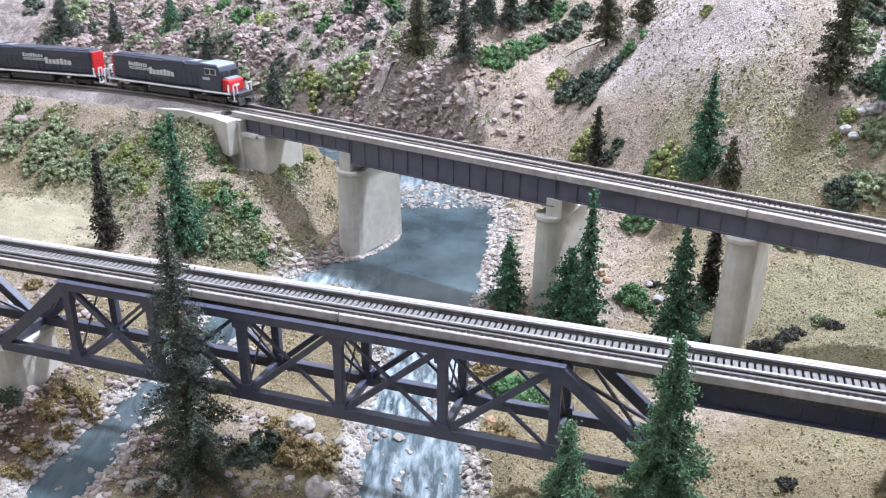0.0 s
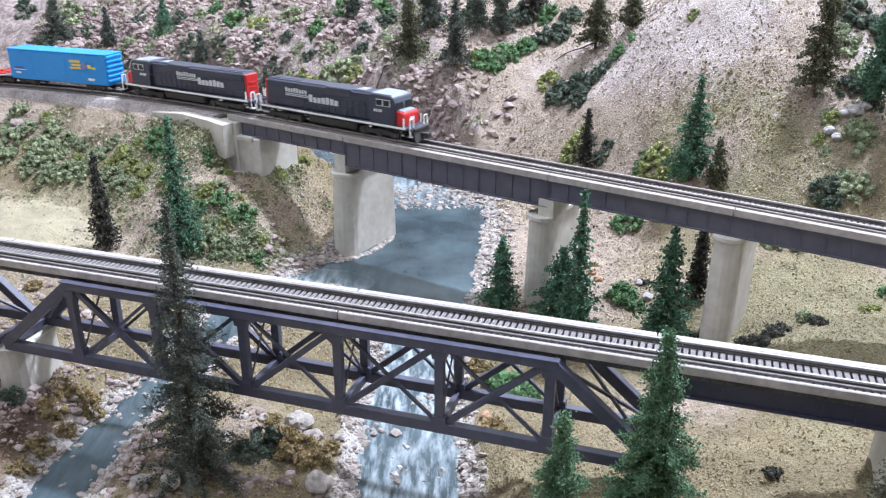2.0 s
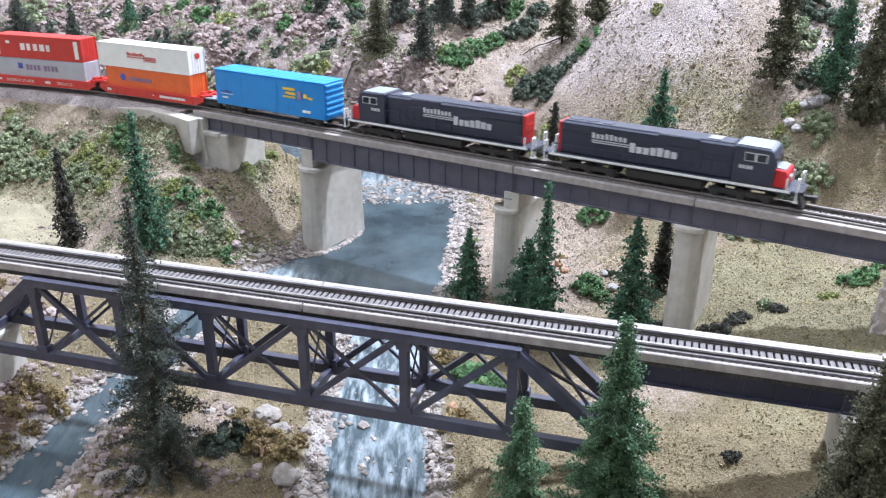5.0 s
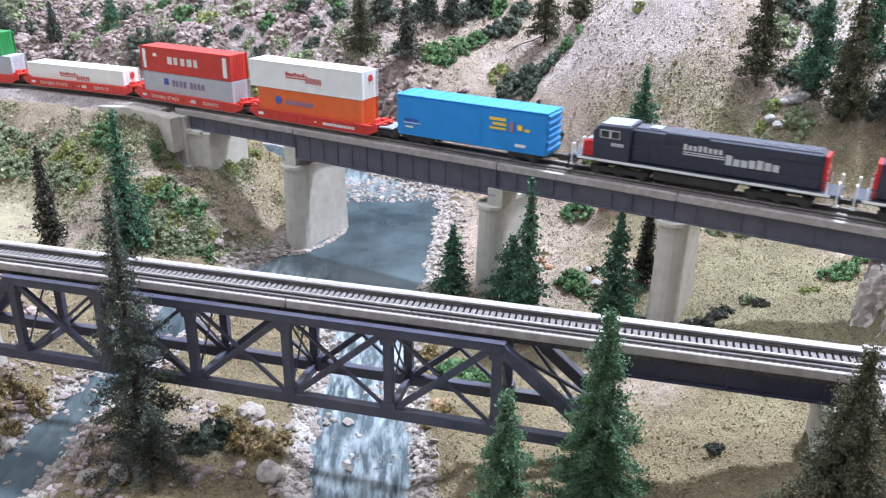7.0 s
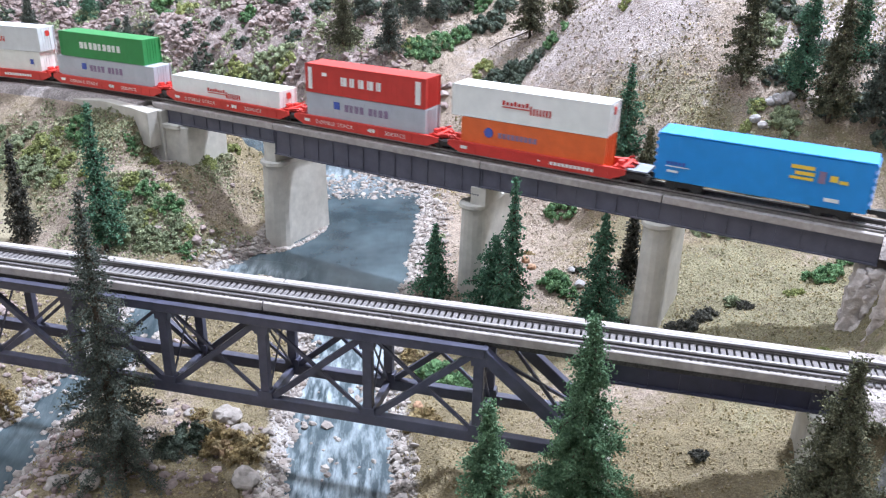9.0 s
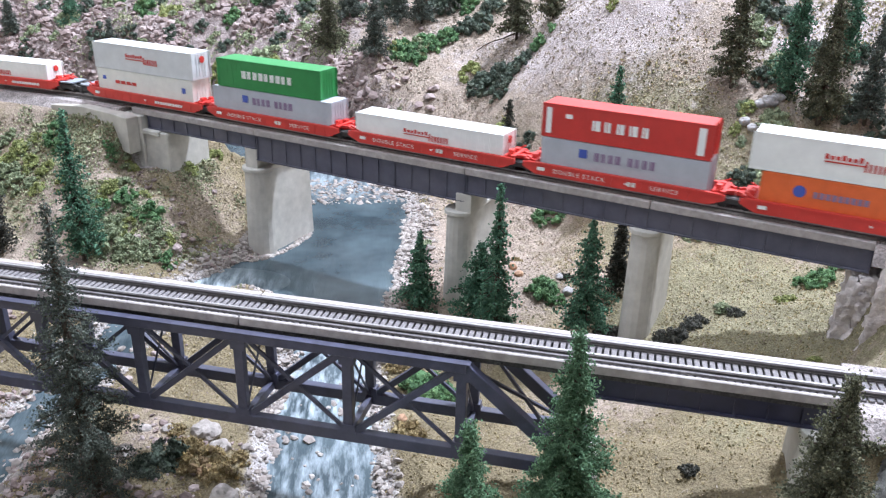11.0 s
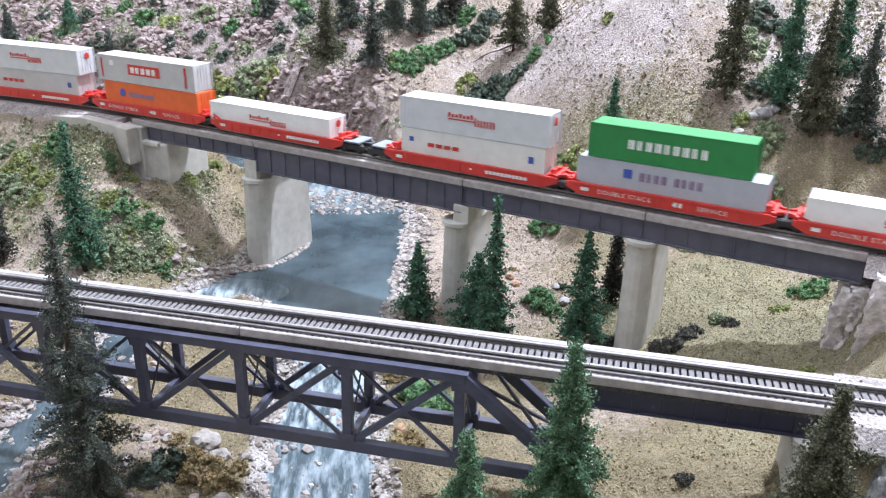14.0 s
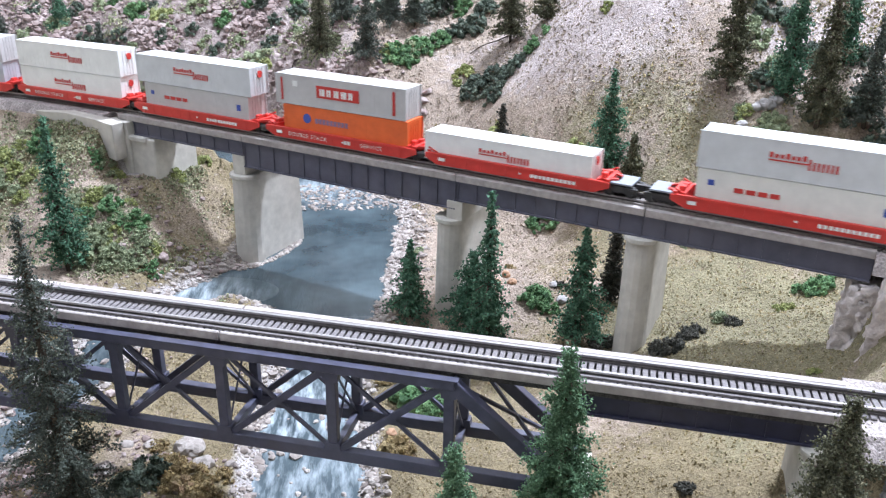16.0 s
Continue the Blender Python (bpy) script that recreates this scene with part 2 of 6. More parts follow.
FLOORING = surface("room_floor", (0.25, 0.24, 0.23), 0.8, vary=0.1, scale=12, bumpy=0.0)


# ---- mesh helpers ----
def box(bm, x0, x1, y0, y1, z0, z1):
    v = [bm.verts.new((x, y, z)) for z in (z0, z1) for x, y in ((x0, y0), (x1, y0), (x1, y1), (x0, y1))]
    for f in ((0, 3, 2, 1), (4, 5, 6, 7), (0, 1, 5, 4), (1, 2, 6, 5), (2, 3, 7, 6), (3, 0, 4, 7)):
        bm.faces.new([v[i] for i in f])
    return bm


def beam(bm, a, b, w, h):
    """A bar from a to b, w wide across the bridge and h deep."""
    a, b = Vector(a), Vector(b)
    d = (b - a).normalized()
    s = Vector((0, 1, 0)) if abs(d.y) < 0.9 else Vector((1, 0, 0))
    u = d.cross(s).normalized()
    s = u.cross(d).normalized()
    v = [bm.verts.new(p + s * (w / 2 * i) + u * (h / 2 * j)) for p in (a, b) for i, j in ((-1, -1), (1, -1), (1, 1), (-1, 1))]
    for f in ((0, 3, 2, 1), (4, 5, 6, 7), (0, 1, 5, 4), (1, 2, 6, 5), (2, 3, 7, 6), (3, 0, 4, 7)):
        bm.faces.new([v[i] for i in f])
    return bm


def prism(bm, outline, y0, y1):
    """An outline in x, z pulled from y0 to y1."""
    a = [bm.verts.new((x, y0, z)) for x, z in outline]
    b = [bm.verts.new((x, y1, z)) for x, z in outline]
    bm.faces.new(a), bm.faces.new(b[::-1])
    for i in range(len(a)):
        j = (i + 1) % len(a)
        bm.faces.new((a[j], a[i], b[i], b[j]))
    return bm


def lathe(bm, rings, n=12, centre=(0, 0)):
    """Rings of (radius, z) round an upright axis."""
    rows = [[bm.verts.new((centre[0] + r * math.cos(2 * math.pi * i / n), centre[1] + r * math.sin(2 * math.pi * i / n), z)) for i in range(n)] for r, z in rings]
    for a, b in zip(rows[:-1], rows[1:]):
        for i in range(n):
            bm.faces.new((a[i], a[(i + 1) % n], b[(i + 1) % n], b[i]))
    bm.faces.new(rows[0][::-1]), bm.faces.new(rows[-1])
    return bm


def disc_y(bm, x, z, r, y0, y1, n=14):
    return prism(bm, [(x + r * math.cos(2 * math.pi * i / n), z + r * math.sin(2 * math.pi * i / n)) for i in range(n)], y0, y1)


def part(name, bm, material, parent=None, label="", bevel=0.0, smooth=False):
    bmesh.ops.recalc_face_normals(bm, faces=bm.faces)
    if bevel:
        bmesh.ops.bevel(bm, geom=list(bm.edges), offset=bevel, segments=1, affect="EDGES", clamp_overlap=True)
    me = bpy.data.meshes.new(name)
    bm.to_mesh(me)
    bm.free()
    me.materials.append(material)
    if smooth:
        me.shade_smooth()
    ob = new(name, me)
    ob.parent = parent
    if label:
        ob["label"] = label
    return ob


def shared(name, me, parent, m):
    ob = new(name, me)
    ob.parent = parent
    ob.matrix_basis = m
    return ob


def array_mesh(name, verts, faces, material, smooth=False):
    """A mesh from numpy arrays of vertices and of equal-sided faces."""
    me = bpy.data.meshes.new(name)
    n, k = faces.shape
    me.vertices.add(len(verts))
    me.vertices.foreach_set("co", np.asarray(verts, np.float32).ravel())
    me.loops.add(n * k)
    me.loops.foreach_set("vertex_index", np.asarray(faces, np.int32).ravel())
    me.polygons.add(n)
    me.polygons.foreach_set("loop_start", np.arange(0, n * k, k, dtype=np.int32))
    me.polygons.foreach_set("use_smooth", np.full(n, smooth))
    me.update(calc_edges=True)
    me.materials.append(material)
    return me


RNG = np.random.default_rng(7)


def turns(n, rng):
    q = rng.normal(size=(n, 4))
    q /= np.linalg.norm(q, axis=1)[:, None]
    w, x, y, z = q.T
    return np.stack([np.stack([1 - 2 * (y * y + z * z), 2 * (x * y - z * w), 2 * (x * z + y * w)], -1),
                     np.stack([2 * (x * y + z * w), 1 - 2 * (x * x + z * z), 2 * (y * z - x * w)], -1),
                     np.stack([2 * (x * z - y * w), 2 * (y * z + x * w), 1 - 2 * (x * x + y * y)], -1)], 1)


def flake_mesh(name, pts, size, material, rng):
    """Crumbs of foam: an uneven little tetrahedron at each point."""
    n = len(pts)
    t = np.array([(1, 1, 1), (1, -1, -1), (-1, 1, -1), (-1, -1, 1)], float) * 0.6
    v = t[None] * rng.uniform(0.5, 1.4, (n, 4, 1)) * np.asarray(size).reshape(-1, 1, 1)
    v = np.einsum("nij,nkj->nki", turns(n, rng), v) + np.asarray(pts)[:, None]
    f = np.array([(0, 1, 2), (0, 2, 3), (0, 3, 1), (1, 3, 2)])
    return array_mesh(name, v.reshape(-1, 3), (np.arange(n)[:, None, None] * 4 + f[None]).reshape(-1, 3), material)


def ico(fineness=1):
    bm = bmesh.new()
    bmesh.ops.create_icosphere(bm, subdivisions=fineness, radius=1.0)
    v = np.array([x.co[:] for x in bm.verts])
    f = np.array([[x.index for x in p.verts] for p in bm.faces])
    bm.free()
    return v, f


def stone_mesh(name, pts, size, material, rng, flat=0.65, rough=0.25):
    v0, f0 = ico()
    n = len(pts)
    v = v0[None] * (1 + rng.uniform(-rough, rough, (n, len(v0), 1))) * np.asarray(size).reshape(-1, 1, 1) * rng.uniform(0.6, 1.3, (n, 1, 3))
    v = np.einsum("nij,nkj->nki", turns(n, rng), v)
    v[:, :, 2] *= flat
    v += np.asarray(pts)[:, None]
    return array_mesh(name, v.reshape(-1, 3), (np.arange(n)[:, None, None] * len(v0) + f0[None]).reshape(-1, 3), material)


# ---- the lie of the land ----
def sstep(a, b, v):
    t = np.clip((v - a) / (b - a), 0, 1)
    return t * t * (3 - 2 * t)


def soft(v, k):
    return np.where(v > 12 * k, v, k * np.log1p(np.exp(np.clip(v / k, -50, 12))))


def lattice(x, y, scale, seed):
    """Smooth value noise between -1 and 1."""
    x, y = np.asarray(x, float) * scale + 57.3, np.asarray(y, float) * scale + 31.7
    xi, yi = np.floor(x).astype(int), np.floor(y).astype(int)
    fx, fy = x - xi, y - yi
    fx, fy = fx * fx * (3 - 2 * fx), fy * fy * (3 - 2 * fy)

    def h(i, j):
        n = (i * 73856093) ^ (j * 19349663) ^ (seed * 83492791)
        n = ((n ^ (n >> 13)) & 0x7FFFFFFF) * 1274126177 & 0x7FFFFFFF
        return (n % 10007) / 5003.5 - 1
    return (h(xi, yi) * (1 - fx) + h(xi + 1, yi) * fx) * (1 - fy) + (h(xi, yi + 1) * (1 - fx) + h(xi + 1, yi + 1) * fx) * fy


def along(x, y, line, widths=None):
    """Signed distance to a line (positive on its left) and, with widths, its half-width at the nearest place."""
    best, sign, wide = np.full(np.shape(x), 1e9), np.zeros(np.shape(x)), np.zeros(np.shape(x))
    for i, ((ax, ay), (bx, by)) in enumerate(zip(line[:-1], line[1:])):
        dx, dy = bx - ax, by - ay
        t = np.clip(((x - ax) * dx + (y - ay) * dy) / (dx * dx + dy * dy), 0, 1)
        d = np.hypot(x - ax - t * dx, y - ay - t * dy)
        near = d < best - 1e-12
        best, sign = np.where(near, d, best), np.where(near, np.sign(dx * (y - ay) - dy * (x - ax)), sign)
        if widths:
            wide = np.where(near, widths[i] + t * (widths[i + 1] - widths[i]), wide)
    return best * sign, wide


BACK = [(-1.6, 1.0), (-0.5, 0.84), (-0.16, 0.745), (-0.085, 0.675), (-0.045, 0.61), (0.045, 0.59), (0.10, 0.515), (0.15, 0.455), (0.22, 0.42), (0.32, 0.40), (1.6, 0.25)]
BLUFF = [(0.175, -0.5), (0.178, 0.10), (0.180, 0.165), (0.214, 0.262), (0.234, 0.296), (0.32, 0.36), (1.6, 0.5)]
RIVER = [(-0.45, 0.80), (-0.20, 0.745), (-0.125, 0.70), (-0.075, 0.64), (-0.010, 0.565), (-0.005, 0.50), (-0.016, 0.43), (-0.019, 0.37), (-0.019, 0.32), (-0.017, 0.27), (-0.015, -0.4)]
RIVERW = [0.03, 0.028, 0.026, 0.03, 0.038, 0.031, 0.031, 0.017, 0.021, 0.022, 0.024]
BROOK = [(-0.03, 0.455), (-0.075, 0.445), (-0.118, 0.395), (-0.144, 0.343), (-0.157, 0.31), (-0.163, 0.27), (-0.17, -0.4)]
BROOKW = [0.014, 0.012, 0.011, 0.009, 0.010, 0.012, 0.014]
# the far railway: straight over the bridge, on a bend west of it
FAR, FAR_TURN, BEND_FROM, BEND_R, MID = (-0.0745, 0.4821), -33.2, -0.085, 0.68, 0.0105
NEAR, NEAR_TURN = (-0.0823, 0.2806), -17.6
RAIL_TOP = 0.0748


def far_place(s, n):
    a = radians(FAR_TURN)
    return FAR[0] + s * math.cos(a) - n * math.sin(a), FAR[1] + s * math.sin(a) + n * math.cos(a)


def near_place(s, n):
    a = radians(NEAR_TURN)
    return NEAR[0] + s * math.cos(a) - n * math.sin(a), NEAR[1] + s * math.sin(a) + n * math.cos(a)


def far_rail(s, n=0.0):
    """Place and heading on the far track at s metres along it, n metres to its left."""
    if s >= BEND_FROM:
        return (*far_place(s, MID + n), FAR_TURN)
    a = (BEND_FROM - s) / BEND_R
    x, y = far_place(BEND_FROM - (BEND_R + n) * math.sin(a), MID + n - (BEND_R + n) * (1 - math.cos(a)))
    return x, y, FAR_TURN + math.degrees(a)


BANK = [far_rail(s)[:2] for s in (-1.3, -1.0, -0.8, -0.6, -0.5, -0.4, -0.32, -0.25, -0.18, -0.13, -0.085)]


def level(y):
    """The water's height: a pool above, rapids, a lower reach."""
    return -0.006 - 0.018 * sstep(0.405, 0.335, y) - 0.003 * sstep(0.33, 0.2, y)


def land(x, y):
    z = -0.014 + 0.016 * sstep(0.33, 0.43, y)
    z = z + 0.16 * soft(x - 0.085, 0.012) * sstep(0.30, 0.40, y) + 0.12 * soft(-0.13 - x, 0.02) * (1 - sstep(0.5, 0.62, y))
    d, _ = along(x, y, BACK)
    back = 1.15 * soft(d, 0.008) - 0.65 * soft(d - 0.05, 0.015) - 0.12 * soft(d - 0.25, 0.05)
    back = back + 0.042 * np.exp(-(((x - 0.19) / 0.08) ** 2 + ((y - 0.60) / 0.07) ** 2)) * sstep(0, 0.05, d)
    z = z + np.minimum(back, 0.42)
    z = z + 0.055 * sstep(-0.34, -0.50, x) * np.exp(-(((y - 0.74) / 0.07) ** 2))
    d, _ = along(x, y, BANK)
    e = RAIL_TOP - 0.0046 - soft(np.abs(d) - 0.0175, 0.003) * np.where(d < 0, 0.85, 0.62) + 0.35 * soft(-0.55 - x, 0.05)
    z = np.maximum(z, e)
    d, _ = along(x, y, BLUFF)
    b = 0.0615 - 1.7 * soft(d - 0.002, 0.005)
    low = 0.036 - 0.30 * soft(d, 0.012) - 0.03 * sstep(0.17, 0.10, y)
    m = np.maximum(z, low)
    z = m + 0.004 * np.log(np.exp((z - m) / 0.004) + np.exp((low - m) / 0.004)) - 0.001
    m = np.maximum(z, b)
    return m + 0.004 * np.log(np.exp((z - m) / 0.004) + np.exp((b - m) / 0.004)) - 0.0005


def rubble_at(x, y):
    d, _ = along(x, y, BACK)
    return (1 - sstep(-0.35, -0.40, x) * sstep(0.83, 0.78, y)) * sstep(0.02, 0.05, d) * sstep(0.06, -0.03, x + 0.03 * lattice(x, y, 18, 5))


def ground(x, y, fine=True):
    z = land(x, y)
    d, _ = along(x, y, BANK)
    calm = sstep(0.016, 0.03, np.abs(d))
    nd = ((x - NEAR[0]) * math.cos(radians(NEAR_TURN)) + (y - NEAR[1]) * math.sin(radians(NEAR_TURN)))
    nn = (-(x - NEAR[0]) * math.sin(radians(NEAR_TURN)) + (y - NEAR[1]) * math.cos(radians(NEAR_TURN)))
    fs = ((x - FAR[0]) * math.cos(radians(FAR_TURN)) + (y - FAR[1]) * math.sin(radians(FAR_TURN)))
    fnn = (-(x - FAR[0]) * math.sin(radians(FAR_TURN)) + (y - FAR[1]) * math.cos(radians(FAR_TURN)))
    r = rubble_at(x, y)
    bumps = 0.004 * lattice(x, y, 16, 1) + 0.0022 * lattice(x, y, 45, 2) + 0.0011 * lattice(x, y, 110, 3)
    bumps = bumps + r * (0.010 * np.abs(lattice(x, y, 38, 4)) + 0.007 * np.abs(lattice(x, y, 85, 6)) - 0.005)
    if fine:
        bumps = bumps + (0.0009 + 0.0014 * r) * lattice(x, y, 230, 7)
    z = z + bumps * calm
    # the roadbeds beyond the bridges' ends
    cut = sstep(0.03, 0.012, np.abs(nn - 0.012)) * sstep(0.245, 0.262, nd)
    z = z * (1 - cut) + 0.0560 * cut
    cut = sstep(0.03, 0.012, np.abs(fnn - MID)) * sstep(0.335, 0.35, fs)
    z = z * (1 - cut) + (RAIL_TOP - 0.0046) * cut
    # the decks clear the ground
    z = np.where((np.abs(nn - 0.012) < 0.03) & (nd <= 0.245) & (nd > -0.30), np.minimum(z, 0.040), z)
    # the bank falls away before the western abutment
    nose = 0.036 - 0.62 * soft(fs + 0.060, 0.004) + 0.0022 * lattice(x, y, 60, 12)
    edge = sstep(-0.094, -0.080, fs) * sstep(0.06, 0.03, np.abs(fnn - 0.008))
    z = np.where(fs < 0.06, z * (1 - edge) + np.minimum(z, nose) * edge, z)
    lv = level(y)
    for line, wid in ((RIVER, RIVERW), (BROOK, BROOKW)):
        d, w = along(x, y, line, wid)
        c = np.abs(d) - w * (1 + 0.14 * lattice(x, y, 40, 9) + 0.10 * lattice(x, y, 110, 10))
        z = np.minimum(z, lv - 0.004 + 0.55 * soft(c + 0.006, 0.003) + np.where(c > 0.02, (c - 0.02) * 1.5, 0))
    return z


def shore_gap(x, y):
    out = np.full(np.shape(x), 1e9)
    for line, wid in ((RIVER, RIVERW), (BROOK, BROOKW)):
        d, w = along(x, y, line, wid)
        out = np.minimum(out, np.abs(d) - w)
    return out


def blob(x, y, cx, cy, rx, ry):
    return np.exp(-(((x - cx) / rx) ** 2 + ((y - cy) / ry) ** 2))


def covers(x, y):
    """Where each ground cover lies, 0 to 1."""
    d, _ = along(x, y, BACK)
    bd, _ = along(x, y, BANK)
    gap = shore_gap(x, y)
    n1, n2 = lattice(x, y, 14, 21), lattice(x, y, 33, 22)
    z = land(x, y)
    c = {}
    c["rubble"] = rubble_at(x, y)
    c["scree"] = sstep(0.02, 0.09, d) * sstep(0.0, 0.08, x) * (0.44 + 0.5 * blob(x, y, 0.17, 0.60, 0.10, 0.07) + 0.25 * n2 + 0.25 * n1)
    c["ochre"] = 0.40 + 0.42 * sstep(0.42, 0.36, y) + 0.4 * n1 + 0.2 * n2 + 0.25 * sstep(0.05, 0.0, np.abs(gap - 0.02)) * (y < 0.45) - 0.5 * sstep(0.0, 0.08, d)
    c["green"] = 0.16 + 0.30 * n2 - 0.25 * sstep(0.0, 0.05, d) * (x < 0.13) + 0.12 * blob(x, y, -0.17, 0.49, 0.09, 0.05) + 0.42 * blob(x, y, 0.20, 0.47, 0.05, 0.04) + 0.3 * blob(x, y, 0.175, 0.525, 0.05, 0.035) + 0.7 * blob(x, y, 0.32, 0.53, 0.05, 0.07) + 0.65 * blob(x, y, 0.18, 0.36, 0.08, 0.05) + 0.6 * blob(x, y, 0.20, 0.29, 0.06, 0.05)
    c["sand"] = 1.1 * sstep(-0.35, -0.42, x) * np.exp(-(((y - 0.72) / 0.09) ** 2)) + 1.15 * blob(x, y, -0.27, 0.475, 0.065, 0.05) + 0.8 * sstep(-0.36, -0.5, x) * (y > 0.5)
    c["brown"] = 0.35 * blob(x, y, -0.082, 0.258, 0.03, 0.018) + 0.6 * blob(x, y, -0.20, 0.285, 0.03, 0.03) + 0.7 * blob(x, y, -0.205, 0.315, 0.04, 0.03) + 0.65 * blob(x, y, -0.135, 0.285, 0.014, 0.03) + 0.25 * blob(x, y, -0.055, 0.262, 0.02, 0.014)
    c["gravel"] = np.maximum(sstep(0.018, 0.002, gap) * 0.8, sstep(0.022, 0.014, np.abs(bd)))
    c["bed"] = sstep(0.0, -0.006, gap)
    return c


def spread(lo, hi, fine_lo, fine_hi, step, coarse):
    a = np.arange(fine_lo, fine_hi, step)
    out = lo + (fine_lo - lo) * (1 - np.linspace(1, 0, coarse)[:-1] ** 2)
    up = fine_hi + (hi - fine_hi) * np.linspace(0, 1, coarse) ** 2
    return np.concatenate([out, a, up])


def build_ground():
    xs, ys = spread(-1.6, 1.6, -0.42, 0.46, 0.0021, 26), spread(-0.22, 1.6, 0.12, 0.95, 0.0021, 22)
    X, Y = np.meshgrid(xs, ys)
    Z = ground(X, Y)
    ny, nx = X.shape
    i = (np.arange(ny - 1)[:, None] * nx + np.arange(nx - 1)[None]).ravel()
    me = array_mesh("ground", np.stack([X, Y, Z], -1).reshape(-1, 3), np.stack([i, i + 1, i + nx + 1, i + nx], -1), GROUND, True)
    for name, v in covers(X, Y).items():
        at = me.attributes.new(name, "FLOAT", "POINT")
        at.data.foreach_set("value", np.asarray(v, np.float32).ravel())
    return tagged(new("ground", me), "modelled valley ground of sand, turf, scree and gravel", "ground", kind="structure")


def build_water():
    xs, ys = np.arange(-0.46, 0.10, 0.003), np.arange(-0.2, 0.85, 0.003)
    X, Y = np.meshgrid(xs, ys)
    drop = sstep(0.41, 0.385, Y) * sstep(0.30, 0.335, Y)
    Z = level(Y) + 0.0006 * lattice(X, Y, 60, 31) * (0.4 + drop) + 0.0009 * drop * lattice(X * 2.2, Y, 90, 32)
    ny, nx = X.shape
    i = (np.arange(ny - 1)[:, None] * nx + np.arange(nx - 1)[None]).ravel()
    me = array_mesh("river_water", np.stack([X, Y, Z], -1).reshape(-1, 3), np.stack([i, i + 1, i + nx + 1, i + nx], -1), WATER, True)
    foam = (1 - 0.85 * sstep(-0.09, -0.12, X)) * 0.7 * drop + 0.58 * sstep(0.335, 0.30, Y) * (1 - 0.9 * sstep(-0.09, -0.12, X)) + 0.45 * sstep(0.56, 0.60, Y) * (X > -0.06) + 0.8 * blob(X, Y, -0.085, 0.435, 0.03, 0.015)
    at = me.attributes.new("foam", "FLOAT", "POINT")
    at.data.foreach_set("value", np.asarray(foam, np.float32).ravel())
    return tagged(new("river_water", me), "blue-green river with white streaks of rapids", "river", kind="structure")


def build_room():
    for name, b, mat in (("floor", (-3, 3, -2.5, 1.7, -1.02, -1.0), FLOORING), ("ceiling", (-3, 3, -2.5, 1.7, 2.2, 2.24), WALLPAINT), ("wall_north", (-3, 3, 1.62, 1.7, -1.0, 2.2), WALLPAINT),
                         ("wall_south", (-3, 3, -2.58, -2.5, -1.0, 2.2), WALLPAINT), ("wall_west", (-1.72, -1.62, -2.5, 1.62, -1.0, 2.2), WALLPAINT), ("wall_east", (1.62, 1.72, -2.5, 1.62, -1.0, 2.2), WALLPAINT),
                         ("fascia", (-1.62, 1.62, -0.245, -0.222, -1.0, -0.03), SLEEPER)):
        ob = part(name, box(bmesh.new(), *b), mat)
        tagged(ob, "plain " + name.split("_")[0] + " of the exhibition room", name.split("_")[0], kind="structure")


# ---- tracks ----
def rail_strip(path, half, z0, z1, material, name, parent, foot=0.0):
    """A bar that follows a line of (x, y, heading) between heights z0 and z1."""
    bm = bmesh.new()
    rows = []
    for x, y, h in path:
        a = radians(h + 90)
        o = Vector((math.cos(a), math.sin(a), 0))
        rows.append([bm.verts.new(Vector((x, y, z)) + o * w) for w, z in ((-half - foot, z0), (half + foot, z0), (half, z1), (-half, z1))])
    for a, b in zip(rows[:-1], rows[1:]):
        for i in range(4):
            bm.faces.new((a[i], a[(i + 1) % 4], b[(i + 1) % 4], b[i]))
    bm.faces.new(rows[0]), bm.faces.new(rows[-1][::-1])
    return part(name, bm, material, parent)


def sleeper_mesh(material):
    bm = box(bmesh.new(), -0.00088, 0.00088, -0.0078, 0.0078, 0, 0.0016)
    bmesh.ops.bevel(bm, geom=[e for e in bm.edges], offset=0.0002, segments=1, affect="EDGES")
    me = bpy.data.meshes.new("sleeper")
    bm.to_mesh(me)
    bm.free()
    me.materials.append(material)
    return me


def track(place, s0, s1, top, gauge, step, rail_mat, sleeper_mat, label, beds, timber):
    """beds: stretches (from, to, half-width, material) of ballast under the sleepers."""
    ob = tagged(new("railway_track"), label, "railway track", "railway tracks")
    ss = np.linspace(s0, s1, 90)
    for side in (-1, 1):
        rail = rail_strip([place(s, side * gauge / 2) for s in ss], 0.00055, top - 0.0007, top, rail_mat, "rail", ob)
        rail_strip([place(s, side * gauge / 2) for s in ss], 0.00022, top - 0.0016, top - 0.0007, RAILSIDE, "rail_web", rail)
        rail_strip([place(s, side * gauge / 2) for s in ss], 0.0008, top - 0.0021, top - 0.0016, RAILSIDE, "rail_foot", rail)
        for a, b in zip(timber[:-1], timber[1:]):
            rail_strip([place(s, side * (gauge / 2 + 0.00145)) for s in (a + 0.0002, b - 0.0002)], 0.00052, top - 0.0021, top - 0.00125, sleeper_mat, "guard_timber", ob)
    for a, b, half, mat in beds:
        rail_strip([place(s, 0) for s in np.linspace(a, b, 50)], half, top - 0.0088, top - 0.0029, mat, "ballast_bed", ob, 0.0050)
    me = sleeper_mesh(sleeper_mat)
    for k in range(int((s1 - s0) / step)):
        x, y, h = place(s0 + (k + 0.5) * step, 0)
        shared("sleeper", me, ob, pose(x, y, top - 0.0037, 0, 0, h + RNG.uniform(-0.6, 0.6)))
    return ob


def near_line(s, n=0.0):
    return (*near_place(s, 0.0102 + n), NEAR_TURN)


